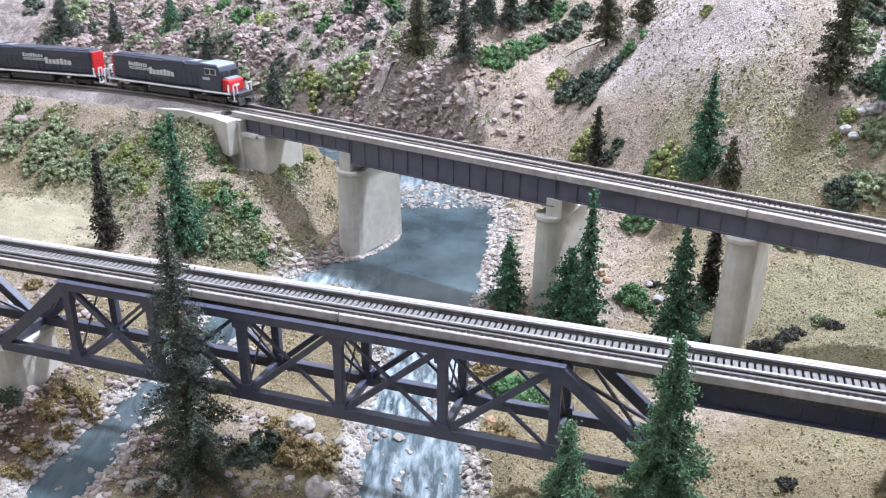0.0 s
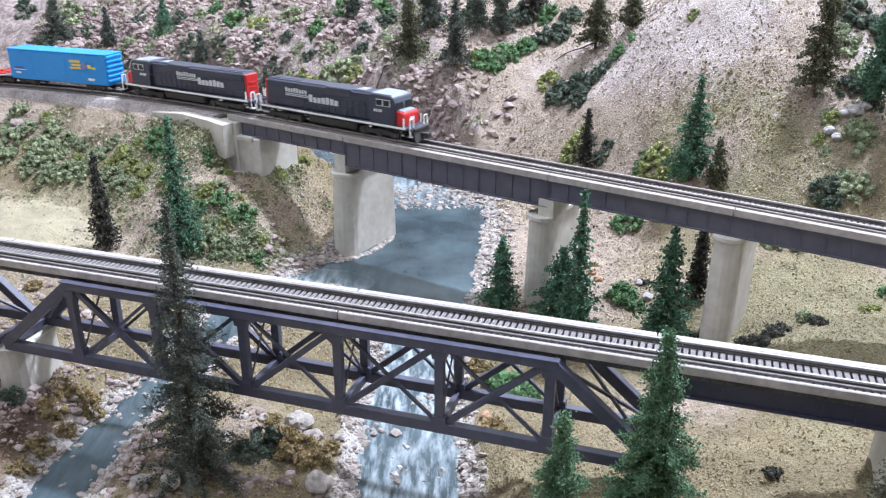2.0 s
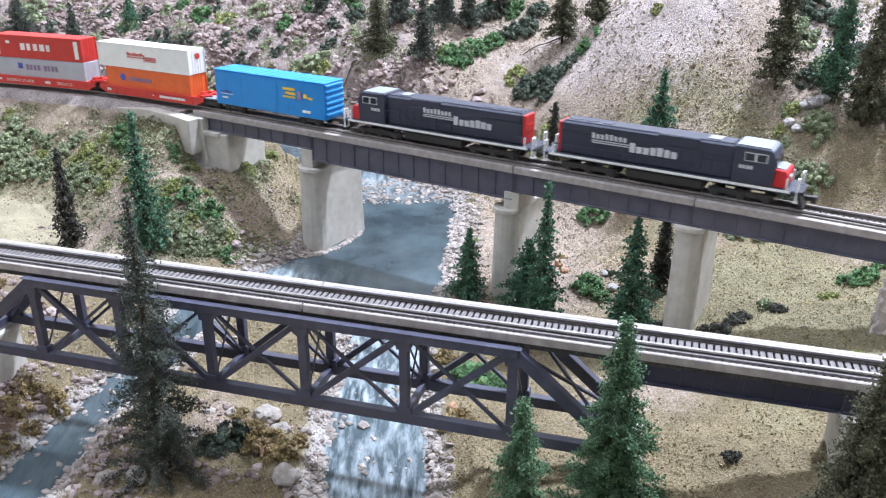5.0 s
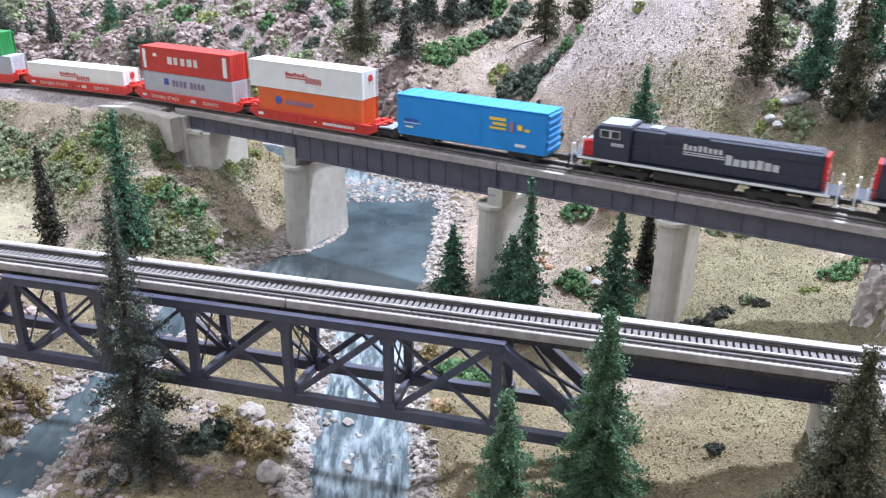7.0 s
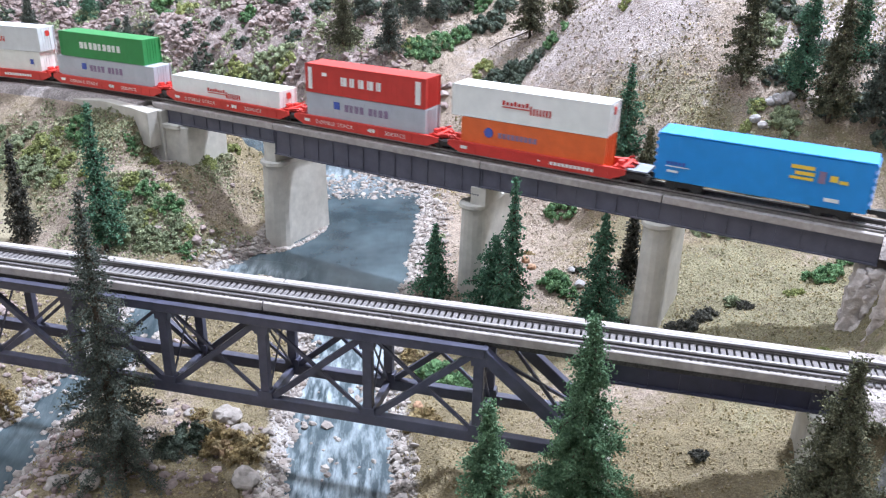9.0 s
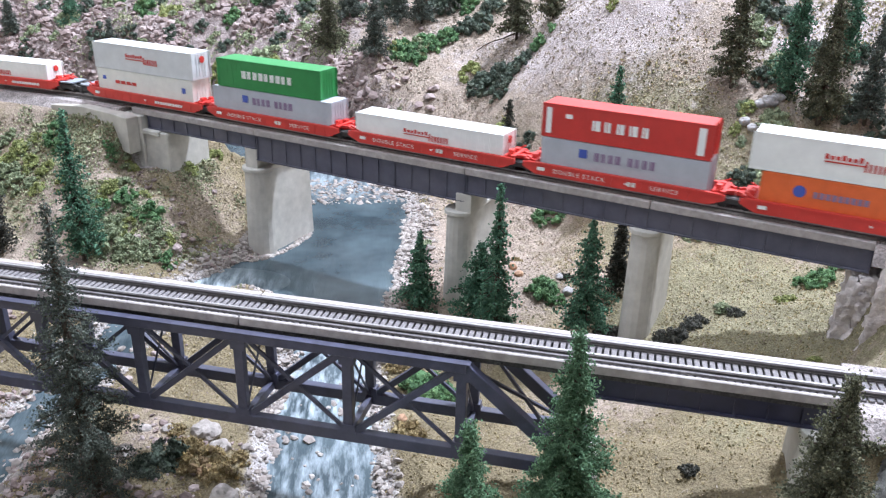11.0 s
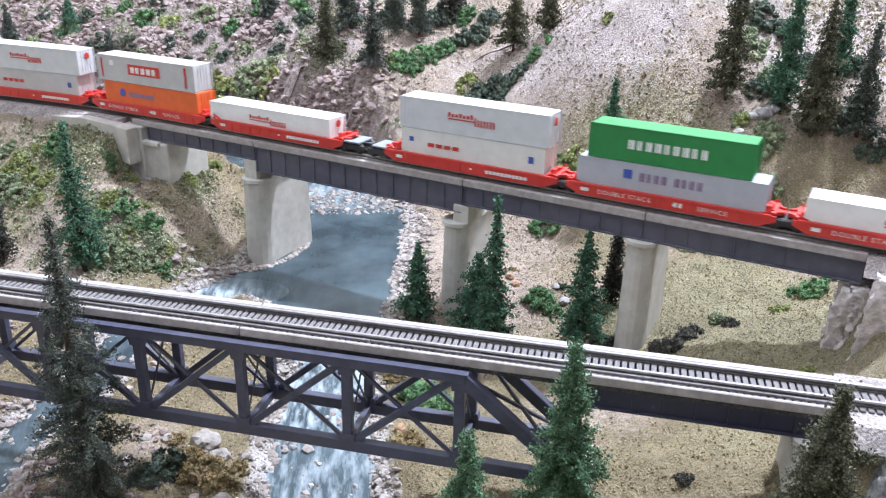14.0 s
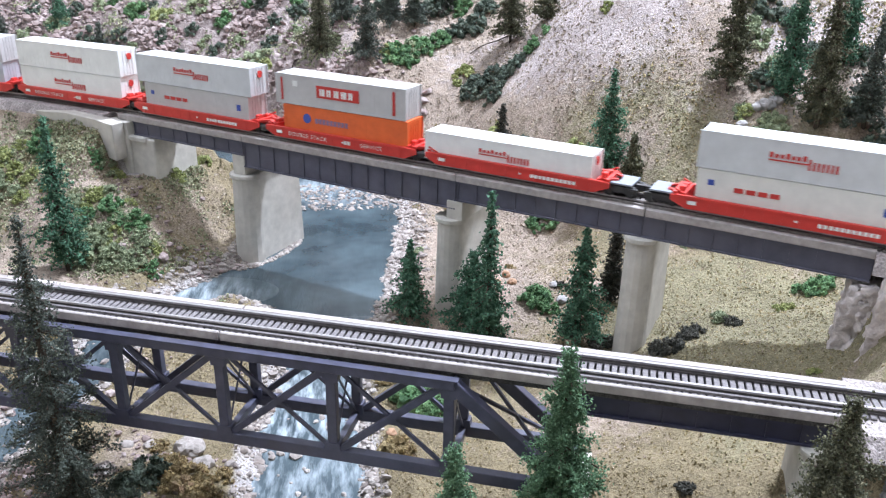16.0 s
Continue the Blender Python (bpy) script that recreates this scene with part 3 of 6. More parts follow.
# ---- near bridge: deck truss and plate girder ----
def near_bridge():
    ob = tagged(new("truss_bridge"), "blue-grey steel deck truss bridge with concrete edge walkways", "bridge", "railway bridges")
    ob.matrix_basis = pose(*NEAR, 0, 0, 0, NEAR_TURN)
    L, R, W = -0.40, 0.247, 0.0244
    for y0, y1, nm in ((0.0012, 0.0027, "walkway_edge"), (W - 0.0048, W - 0.0016, "walkway_edge")):
        for a, b in ((L, -0.131), (-0.130, 0.0405), (0.041, 0.1575), (0.158, R)):
            part(nm, box(bmesh.new(), a, b, y0, y1, 0.0552, 0.0586), CONCRETE, ob, "weathered concrete walkway edge", bevel=0.0003)
    part("deck_slab", box(bmesh.new(), L, R, 0.0025, W - 0.0046, 0.0530, 0.0566), BALLAST, ob, "dark ballast deck")
    part("stringer", box(bmesh.new(), L, 0.158, 0.006, 0.009, 0.0508, 0.0530), STEEL, ob)
    part("stringer", box(bmesh.new(), L, 0.158, W - 0.009, W - 0.006, 0.0508, 0.0530), STEEL, ob)
    P = 0.0412

    def span(k0):
        """One truss of seven panels whose first lower joint is k0 panels along."""
        x = lambda k: (k0 + k) * P
        zt, zb, n = 0.0528, 0.0172, 7
        for y in (-0.0004, W + 0.0004):
            bm = bmesh.new()
            yc = y - 0.0012 if y < W / 2 else y + 0.0012
            beam(bm, (x(1) - 0.002, yc, zt - 0.0003), (x(n - 1) + 0.002, yc, zt - 0.0003), 0.0024, 0.0034)
            top = part("top_chord", bm, STEEL, ob, bevel=0.0002)
            part("chord_plate", box(bmesh.new(), x(1) - 0.003, x(n - 1) + 0.003, yc - 0.0015, yc + 0.0015, zt + 0.0014, zt + 0.0018), STEEL, top)
            part("bottom_chord", beam(bmesh.new(), (x(0), y, zb), (x(n), y, zb), 0.0034, 0.0046), STEEL, ob, bevel=0.0002)
            for a, b in ((0, 1), (n, n - 1)):
                part("end_post", beam(bmesh.new(), (x(a), y, zb), (x(b), y, zt), 0.0036, 0.0046), STEEL, ob, bevel=0.0002)
            for k in range(1, n):
                post = part("post", beam(bmesh.new(), (x(k), y, zb), (x(k), y, zt - 0.002), 0.0030, 0.0036), STEEL, ob, bevel=0.0002)
                for z, h in ((zb + 0.0030, 0.004), (zt - 0.0035, 0.0042)):
                    q = bmesh.new()
                    prism(q, [(x(k) - 0.0031, z - h / 2), (x(k) + 0.0031, z - h / 2), (x(k) + 0.0026, z + h / 2), (x(k) - 0.0026, z + h / 2)] if z < 0.03 else
                          [(x(k) - 0.0026, z - h / 2), (x(k) + 0.0026, z - h / 2), (x(k) + 0.0031, z + h / 2), (x(k) - 0.0031, z + h / 2)], y - 0.0019, y + 0.0019)
                    part("gusset_plate", q, STEEL, post)
                if k < n - 1:
                    down = k < (n - 1) / 2
                    thick, thin = ((zt, zb), (zb, zt)) if down else ((zb, zt), (zt, zb))
                    part("diagonal", beam(bmesh.new(), (x(k), y, thick[0]), (x(k + 1), y, thick[1]), 0.0020, 0.0023), STEEL, ob)
                    part("counter_brace", beam(bmesh.new(), (x(k), y + 0.0007, thin[0]), (x(k + 1), y + 0.0007, thin[1]), 0.0010, 0.0013), STEEL, ob)
        y0, y1 = -0.0004, W + 0.0004
        for k in range(0, n + 1):
            part("floor_beam", beam(bmesh.new(), (x(k), y0, zb), (x(k), y1, zb), 0.0024, 0.0034), STEEL, ob)
            if 0 < k < n:
                part("cross_strut", beam(bmesh.new(), (x(k), y0, zt - 0.003), (x(k), y1, zt - 0.003), 0.0022, 0.0030), STEEL, ob)
                for ya, d in ((y0, 1), (y1, -1)):
                    q = bmesh.new()
                    rim = [(ya, zt - 0.001), (ya + d * 0.0085, zt - 0.001), (ya + d * 0.0015, zt - 0.0125), (ya, zt - 0.0125)]
                    a3, b3 = [[q.verts.new((x(k) + e, yy, zz)) for yy, zz in rim] for e in (-0.0003, 0.0003)]
                    q.faces.new(a3), q.faces.new(b3[::-1])
                    for i in range(4):
                        q.faces.new((a3[i], a3[(i + 1) % 4], b3[(i + 1) % 4], b3[i]))
                    part("knee_plate", q, STEEL, ob)
                for a, b in ((zb, zt), (zt, zb)):
                    part("sway_brace", beam(bmesh.new(), (x(k), y0, a), (x(k), y1, b), 0.0006, 0.0006), STEEL, ob)
        for k0_, k1_ in ((0, 1), (n, n - 1)):
            for a, b in ((y0, y1), (y1, y0)):
                part("portal_brace", beam(bmesh.new(), (x(k0_), a, zb), (x(k1_), b, zt), 0.0010, 0.0012), STEEL, ob)
    span(-3)
    span(-10.15)
    GZ = 0.0455
    for y in (0.0048, W - 0.0048):
        bm = box(bmesh.new(), 0.1585, R, y - 0.0008, y + 0.0008, GZ, 0.0530)
        g = part("plate_girder", bm, NEARGIRDER, ob)
        for z in (GZ, 0.0525):
            part("flange", box(bmesh.new(), 0.1585, R, y - 0.0020, y + 0.0020, z - 0.0004, z + 0.0004), NEARGIRDER, g)
        for k in range(9):
            s = 0.161 + k * 0.0103
            part("stiffener", box(bmesh.new(), s - 0.0004, s + 0.0004, y - 0.0016, y + 0.0016, GZ + 0.0004, 0.0521), NEARGIRDER, g)
    return ob


def pier(frame_at, turn, s, y0, y1, half, z0, z1, cap, label, extra=None):
    """A concrete wall pier with a rounded nose and a wider cap."""
    ob = tagged(new("bridge_pier"), label, "bridge pier", "bridge piers")
    x, y = frame_at(s, 0)
    ob.matrix_basis = pose(x, y, 0, 0, 0, turn)

    def ring(h, grow, z):
        pts = []
        for i in range(9):
            a = math.pi + math.pi * i / 8
            pts.append((math.cos(a) * h, y0 - grow + h + math.sin(a) * h, z))
        pts += [(h, y0 + h + 0.0014, z), (h * 0.80, y0 + h + 0.0020, z), (h * 0.84, y1 + grow, z), (-h * 0.84, y1 + grow, z), (-h * 0.80, y0 + h + 0.0020, z), (-h, y0 + h + 0.0014, z)]
        return pts

    def loft(rings):
        bm = bmesh.new()
        rows = [[bm.verts.new(p) for p in r] for r in rings]
        for a, b in zip(rows[:-1], rows[1:]):
            for i in range(len(a)):
                j = (i + 1) % len(a)
                bm.faces.new((a[i], a[j], b[j], b[i]))
        bm.faces.new(rows[0][::-1]), bm.faces.new(rows[-1])
        return bm
    part("shaft", loft([ring(half * 1.12, 0.0016, z0), ring(half * 1.05, 0.0006, (z0 + z1) / 2), ring(half, 0, z1 - cap)]), PIER, ob)
    if cap:
        part("cap", loft([ring(half + 0.0004, 0.0005, z1 - cap), ring(half + 0.0014, 0.0014, z1 - cap * 0.7), ring(half + 0.0014, 0.0014, z1 - 0.0004), ring(half + 0.0009, 0.0009, z1)]), PIER, ob)
    if extra:
        part("pedestal", box(bmesh.new(), *extra), PIER, ob, bevel=0.0003)
    return ob


# ---- far bridge: plate girders ----
def far_bridge():
    ob = tagged(new("girder_bridge"), "dark grey steel plate girder bridge with concrete walkway edges", "bridge", "railway bridges")
    ob.matrix_basis = pose(*FAR, 0, 0, 0, FAR_TURN)
    A, B, W = -0.088, 0.338, 0.021
    for y0, y1 in ((0.0, 0.0030), (W - 0.0030, W)):
        for a, b in ((A, 0.0118), (0.0122, 0.1498), (0.1502, 0.245), (0.2454, B)):
            part("walkway_edge", box(bmesh.new(), a, b, y0, y1, 0.0692, 0.0728), CONCRETE, ob, "weathered concrete walkway edge", bevel=0.0003)
    part("deck_slab", box(bmesh.new(), A, B, 0.003, W - 0.003, 0.0692, 0.0718), DECKFAR, ob, "brown ballast deck")
    for a, b, z in ((-0.076, 0.0120, 0.0610), (0.0122, 0.1500, 0.0545), (0.1502, B, 0.0592)):
        for y in (0.0022, W - 0.0022):
            g = part("plate_girder", box(bmesh.new(), a, b, y - 0.0006, y + 0.0006, z, 0.0692), GIRDER, ob)
            for zz in (z, 0.0688):
                part("flange", box(bmesh.new(), a, b, y - 0.0017, y + 0.0017, zz - 0.0003, zz + 0.0004), GIRDER, g)
            n = round((b - a) / 0.0105)
            for k in range(n + 1):
                s = a + 0.0006 + (b - a - 0.0012) * k / n
                part("stiffener", box(bmesh.new(), s - 0.0003, s + 0.0003, y - 0.0012, y + 0.0012, z + 0.0004, 0.0684), GIRDER, g)
        for k in range(1, 7):
            s = a + (b - a) * k / 7
            part("cross_frame", box(bmesh.new(), s - 0.0005, s + 0.0005, 0.003, W - 0.003, z + 0.001, 0.0685), GIRDER, ob)
    return ob


def west_abutment():
    ob = tagged(new("bridge_abutment"), "stepped pale concrete abutment with wing wall", "bridge abutment", "bridge piers")
    ob.matrix_basis = pose(*FAR, 0, 0, 0, FAR_TURN)
    part("bearing_block", box(bmesh.new(), -0.090, -0.058, -0.001, 0.034, 0.022, 0.0600), PIER, ob, bevel=0.0008)
    part("bearing_shelf", box(bmesh.new(), -0.085, -0.064, -0.0025, 0.0265, 0.0575, 0.0607), PIER, ob, bevel=0.0006)
    part("back_wall", box(bmesh.new(), -0.096, -0.0775, -0.003, 0.026, 0.030, 0.0690), PIER, ob, bevel=0.0006)
    bm = bmesh.new()
    prism(bm, [(-0.0800, 0.046), (-0.0800, 0.0690), (-0.0938, 0.0705), (-0.120, 0.0715), (-0.150, 0.0690), (-0.150, 0.060)], -0.0120, -0.0030)
    part("wing_wall", bm, PIER, ob, bevel=0.0004)
    return ob


# ---- the train ----
def car(name, label, category, group=""):
    return tagged(new(name), label, category, group)


def bars(parent, y, rows, material, name="lettering"):
    """Plain bars on a side: (x0, x1, z0, z1). A word's bars are one part, single marks a part each."""
    groups = [[r] for r in rows] if len(rows) <= 3 else [rows]
    for g in groups:
        bm = bmesh.new()
        for x0, x1, z0, z1 in g:
            box(bm, x0, x1, y - 0.00012, y + 0.00012, z0, z1)
        part(name, bm, material, parent)


def writing(parent, text, x, y, z, size, material, flip=False):
    cu = bpy.data.curves.new("lettering", "FONT")
    cu.body, cu.size, cu.extrude, cu.align_x = text, size, 0.00005, "CENTER"
    cu.space_character = 1.3
    cu.materials.append(material)
    ob = new("lettering", cu)
    ob.parent = parent
    ob.matrix_basis = pose(x, y, z, 90, 0, 180 if flip else 0)
    return ob


def bogie(parent, x, wheels, spread_, width=0.0062, frame_z=0.0035):
    bm = bmesh.new()
    for s in (-1, 1):
        box(bm, x - spread_ / 2 - 0.003, x + spread_ / 2 + 0.003, s * width - 0.0008, s * width + 0.0008, frame_z - 0.0012, frame_z + 0.0012)
        for k in range(wheels):
            xx = x - spread_ / 2 + spread_ * k / (wheels - 1)
            box(bm, xx - 0.0014, xx + 0.0014, s * width - 0.0012, s * width + 0.0012, frame_z - 0.0020, frame_z + 0.0006)
    box(bm, x - 0.003, x + 0.003, -width, width, frame_z - 0.0005, frame_z + 0.0015)
    b = part("bogie", bm, BLACK, parent)
    for k in range(wheels):
        xx = x - spread_ / 2 + spread_ * k / (wheels - 1)
        bm = bmesh.new()
        for s in (-1, 1):
            disc_y(bm, xx, 0.0027, 0.0027, s * 0.0050 - 0.0009, s * 0.0050 + 0.0009, 12)
        box(bm, xx - 0.0004, xx + 0.0004, -0.0048, 0.0048, 0.0023, 0.0031)
        part("wheelset", bm, BLACK, b)
    return b


def coupler(parent, x, d):
    bm = box(bmesh.new(), min(x, x + d * 0.005), max(x, x + d * 0.005), -0.0012, 0.0012, 0.0035, 0.0055)
    box(bm, min(x + d * 0.0042, x + d * 0.0066), max(x + d * 0.0042, x + d * 0.0066), -0.0018, 0.0018, 0.0028, 0.0058)
    return part("coupler", bm, BLACK, parent)


def locomotive(label):
    """Six-axle hood unit; x forward, cab at the front end, 0 at the front plate."""
    ob = car("locomotive", label, "locomotive", "locomotives")
    N = 0.124
    fr = part("frame", box(bmesh.new(), -N, 0.0, -0.0088, 0.0088, 0.0072, 0.0090), LOCO, ob, bevel=0.0003)
    for s in (-1, 1):
        part("sill_stripe", box(bmesh.new(), -N + 0.004, -0.004, s * 0.00885 - 0.0001, s * 0.00885 + 0.0001, 0.0077, 0.0089), WHITE, fr, "white sill stripe")
    hood = part("long_hood", box(bmesh.new(), -N + 0.0085, -0.030, -0.0061, 0.0061, 0.0090, 0.0252), LOCO, ob, "dark grey hood with worn lettering", bevel=0.0008)
    part("roof_deck", box(bmesh.new(), -N + 0.010, -0.031, -0.0050, 0.0050, 0.0249, 0.0258), LOCO, hood, bevel=0.0003)
    part("radiator_wing", box(bmesh.new(), -N + 0.0095, -N + 0.034, -0.0066, 0.0066, 0.0205, 0.0250), LOCO, hood, bevel=0.0005)
    part("hood_end", box(bmesh.new(), -N + 0.0070, -N + 0.0088, -0.0056, 0.0056, 0.0092, 0.0246), SCARLET, ob, "scarlet hood end", bevel=0.0004)
    for z in (0.0125, 0.0155, 0.0185):
        part("end_louvre", box(bmesh.new(), -N + 0.0066, -N + 0.0072, -0.0035, 0.0035, z, z + 0.0010), SCARLET, hood)
    for k in range(3):
        bm = lathe(bmesh.new(), [(0.0036, 0.0252), (0.0036, 0.0260), (0.0028, 0.0262)], 16, (-N + 0.0145 + k * 0.0085, 0))
        part("roof_fan", bm, LOCO, ob)
    part("dynamic_brake_housing", box(bmesh.new(), -0.066, -0.046, -0.0064, 0.0064, 0.0205, 0.0258), LOCO, hood, bevel=0.0005)
    part("exhaust_hatch", box(bmesh.new(), -0.0432, -0.0372, -0.0036, 0.0036, 0.0250, 0.0262), GREYANDGLINT, hood, "pale roof hatch")
    for k in range(11):
        xx = -N + 0.037 + k * 0.0048
        bm = bmesh.new()
        for s in (-1, 1):
            box(bm, xx, xx + 0.0041, s * 0.0062 - 0.0002, s * 0.0062 + 0.0002, 0.0098, 0.0195)
        part("hood_door", bm, LOCO, hood)
    cab = part("cab", prism(bmesh.new(), [(-0.030, 0.0090), (-0.0120, 0.0090), (-0.0113, 0.0210), (-0.0130, 0.0247), (-0.0147, 0.0258), (-0.030, 0.0262)], -0.0088, 0.0088), LOCO, ob, "dark grey cab with a roof panel paled for the light on it", bevel=0.0004)
    # Paler than the cab: light on the roof is put into its colour.
    part("cab_roof", prism(bmesh.new(), [(-0.0290, 0.0261), (-0.0149, 0.0257), (-0.0136, 0.0249), (-0.0136, 0.0252), (-0.0149, 0.0263), (-0.0290, 0.0266)], -0.0078, 0.0078), GREYANDGLINT, cab, "cab roof panel, its pale grey holding the light on it")
    for s in (-1, 1):
        part("cab_window", box(bmesh.new(), -0.0250, -0.0150, s * 0.00885 - 0.00015, s * 0.00885 + 0.00015, 0.0196, 0.0236), SILVER, cab, "pale window surround")
        for a in (-0.0247, -0.0196):
            part("side_glass", box(bmesh.new(), a, a + 0.0040, s * 0.0090 - 0.00018, s * 0.0090 + 0.00018, 0.0200, 0.0232), GLASS, cab)
        bars(cab, s * 0.00895, [(-0.0270 + 0.0016 * k, -0.0258 + 0.0016 * k, 0.0160, 0.0176) for k in range(4)], SILVER, "number_bars")
    for s in (-1, 1):
        part("windscreen", box(bmesh.new(), -0.01180, -0.01110, s * 0.0044 - 0.0030, s * 0.0044 + 0.0030, 0.0185, 0.0222), GLASS, cab)
    nose = part("nose", prism(bmesh.new(), [(-0.0125, 0.0090), (-0.0060, 0.0090), (-0.0061, 0.0156), (-0.0070, 0.0170), (-0.0125, 0.0176)], -0.0074, 0.0074), SCARLET, ob, "scarlet low nose", bevel=0.0005)
    # Thin plate whose pale grey stands for the glint on the nose.
    part("nose_glint", prism(bmesh.new(), [(-0.0120, 0.0176), (-0.0074, 0.0170), (-0.0074, 0.0174), (-0.0120, 0.0180)], -0.0060, 0.0060), GREYANDGLINT, nose, "thin nose plate with the glint in its pale grey")
    part("anticlimber", box(bmesh.new(), -0.0008, 0.0012, -0.0070, 0.0070, 0.0070, 0.0086), BLACK, fr)
    bm = bmesh.new()
    for s in (-1, 1):
        disc = [(s * 0.0012 + 0.0009 * math.cos(2 * math.pi * i / 10), 0.0132 + 0.0009 * math.sin(2 * math.pi * i / 10)) for i in range(10)]
        a = [bm.verts.new((-0.0059, y, z)) for y, z in disc]
        b = [bm.verts.new((-0.0054, y, z)) for y, z in disc]
        bm.faces.new(a), bm.faces.new(b[::-1])
        for i in range(10):
            bm.faces.new((a[i], a[(i + 1) % 10], b[(i + 1) % 10], b[i]))
    part("headlight", bm, WHITE, nose, "pair of pale headlights")
    part("snow_plough", prism(bmesh.new(), [(-0.001, 0.0070), (0.0004, 0.0070), (0.0024, 0.0012), (0.0010, 0.0010)], -0.0075, 0.0075), BLACK, ob, "black snow plough")
    part("tank", box(bmesh.new(), -0.080, -0.042, -0.0076, 0.0076, 0.0020, 0.0072), BLACK, ob, "black fuel tank", bevel=0.0010)
    bogie(ob, -0.0250, 3, 0.0230)
    bogie(ob, -N + 0.0250, 3, 0.0230)
    coupler(ob, -N, -1), coupler(ob, 0, 1)
    for x0 in (-0.0012, -N + 0.0012):
        for s in (-1, 1):
            bm = bmesh.new()
            for a, b in (((x0, s * 0.0086, 0.0042), (x0, s * 0.0086, 0.0142)), ((x0, s * 0.0052, 0.0042), (x0, s * 0.0052, 0.0142)), ((x0, s * 0.0086, 0.0142), (x0, s * 0.0052, 0.0142)),
                         ((x0 + (0.0045 if x0 < -0.05 else -0.0045), s * 0.0086, 0.0088), (x0 + (0.0045 if x0 < -0.05 else -0.0045), s * 0.0086, 0.0142))):
                beam(bm, a, b, 0.00065, 0.00065)
            box(bm, x0 - 0.0012, x0 + 0.0012, s * 0.0070 - 0.0018, s * 0.0070 + 0.0018, 0.0036, 0.0042)
            part("end_handrail", bm, WHITE, ob, "white end handrail with step")
    for s in (-1, 1):
        bm = bmesh.new()
        beam(bm, (-N + 0.006, s * 0.0085, 0.0138), (-0.046, s * 0.0085, 0.0138), 0.0004, 0.0004)
        beam(bm, (-0.046, s * 0.0085, 0.0138), (-0.043, s * 0.0085, 0.0172), 0.0004, 0.0004)
        beam(bm, (-0.043, s * 0.0085, 0.0172), (-0.030, s * 0.0085, 0.0172), 0.0004, 0.0004)
        for k in range(9):
            xx = -N + 0.008 + k * 0.0085
            beam(bm, (xx, s * 0.0085, 0.0090), (xx, s * 0.0085, 0.0138), 0.0004, 0.0004)
        part("side_handrail", bm, LOCO, ob, "thin dark handrail")
        y = s * 0.00672
        rows = [(-0.0985 + k * 0.0023, -0.0970 + k * 0.0023, 0.0188, 0.0211 + (0.0005 if k in (0, 3, 4) else 0)) for k in range(8)]
        rows += [(-0.0985, -0.0795, 0.0176, 0.0181), (-0.0985, -0.0795, 0.0166, 0.0171)]
        rows += [(-0.0790 + k * 0.0034, -0.0763 + k * 0.0034, 0.0146, (0.0192, 0.0178, 0.0178, 0.0183, 0.0188, 0.0183, 0.0178)[k]) for k in range(7)]
        bars(hood, y, rows if s < 0 else [(-0.1535 - b, -0.1535 - a, c, d) for a, b, c, d in rows], SILVER)
    return ob


def boxcar():
    ob = car("boxcar", "bright blue boxcar with ribbed ends and yellow marks", "boxcar")
    N, z0, z1 = 0.0895, 0.0052, 0.0268
    body = part("body", box(bmesh.new(), -N, 0, -0.0090, 0.0090, z0, z1), BLUE, ob, bevel=0.0004)
    part("roof", prism(bmesh.new(), [(-N - 0.0004, z1), (0.0004, z1), (0.0004, z1 + 0.0007), (-N - 0.0004, z1 + 0.0007)], -0.0093, 0.0093), BLUE, ob, "bright blue roof", bevel=0.0002)
    for k in range(14):
        x = -N + 0.003 + k * 0.0064
        part("roof_rib", box(bmesh.new(), x - 0.0004, x + 0.0004, -0.0090, 0.0090, z1 + 0.0007, z1 + 0.00085), BLUE, body)
    for x, d in ((0, 1), (-N, -1)):
        for k in range(6):
            z = z0 + 0.002 + k * 0.0034
            part("end_rib", prism(bmesh.new(), [(x, z), (x + d * 0.0011, z + 0.0007), (x + d * 0.0011, z + 0.0016), (x, z + 0.0023)], -0.0080, 0.0080), BLUE, body)
        coupler(ob, x, d)
    for s in (-1, 1):
        for k in range(15):
            x = -N + 0.0032 + k * 0.0064
            if k % 2:
                part("side_seam", box(bmesh.new(), x - 0.0002, x + 0.0002, s * 0.0090 - 0.0001, s * 0.0090 + 0.0001, z0 + 0.0005, z1 - 0.0005), BLUE, body)
        part("sliding_door", box(bmesh.new(), -0.056, -0.037, s * 0.0090 - 0.00018, s * 0.0090 + 0.00018, z0 + 0.001, z1 - 0.0015), BLUE, body)
        y = s * 0.0094
        bars(body, y, [(-0.032, -0.0225, 0.0206, 0.0222), (-0.030, -0.0222, 0.0181, 0.0196), (-0.032, -0.0225, 0.0160, 0.0172), (-0.0160, -0.0130, 0.0170, 0.0196), (-0.0122, -0.0090, 0.0166, 0.0180)], YELLOW, "yellow_mark")
        bars(body, y, [(-0.0205, -0.0178, 0.0156, 0.0208)], PURPLE, "red_emblem")
        bars(body, y, [(-0.0845 + 0.0018 * k, -0.0833 + 0.0018 * k, 0.0132, 0.0146) for k in range(5)], NAVY, "lettering")
        bars(body, y, [(-0.0850, -0.0742, 0.0122, 0.0126), (-0.0840, -0.0790, 0.0096, 0.0106), (-0.0170, -0.0110, 0.0082, 0.0098)], WHITE, "data_mark")
    bogie(ob, -0.0135, 2, 0.0110), bogie(ob, -N + 0.0135, 2, 0.0110)
    return ob


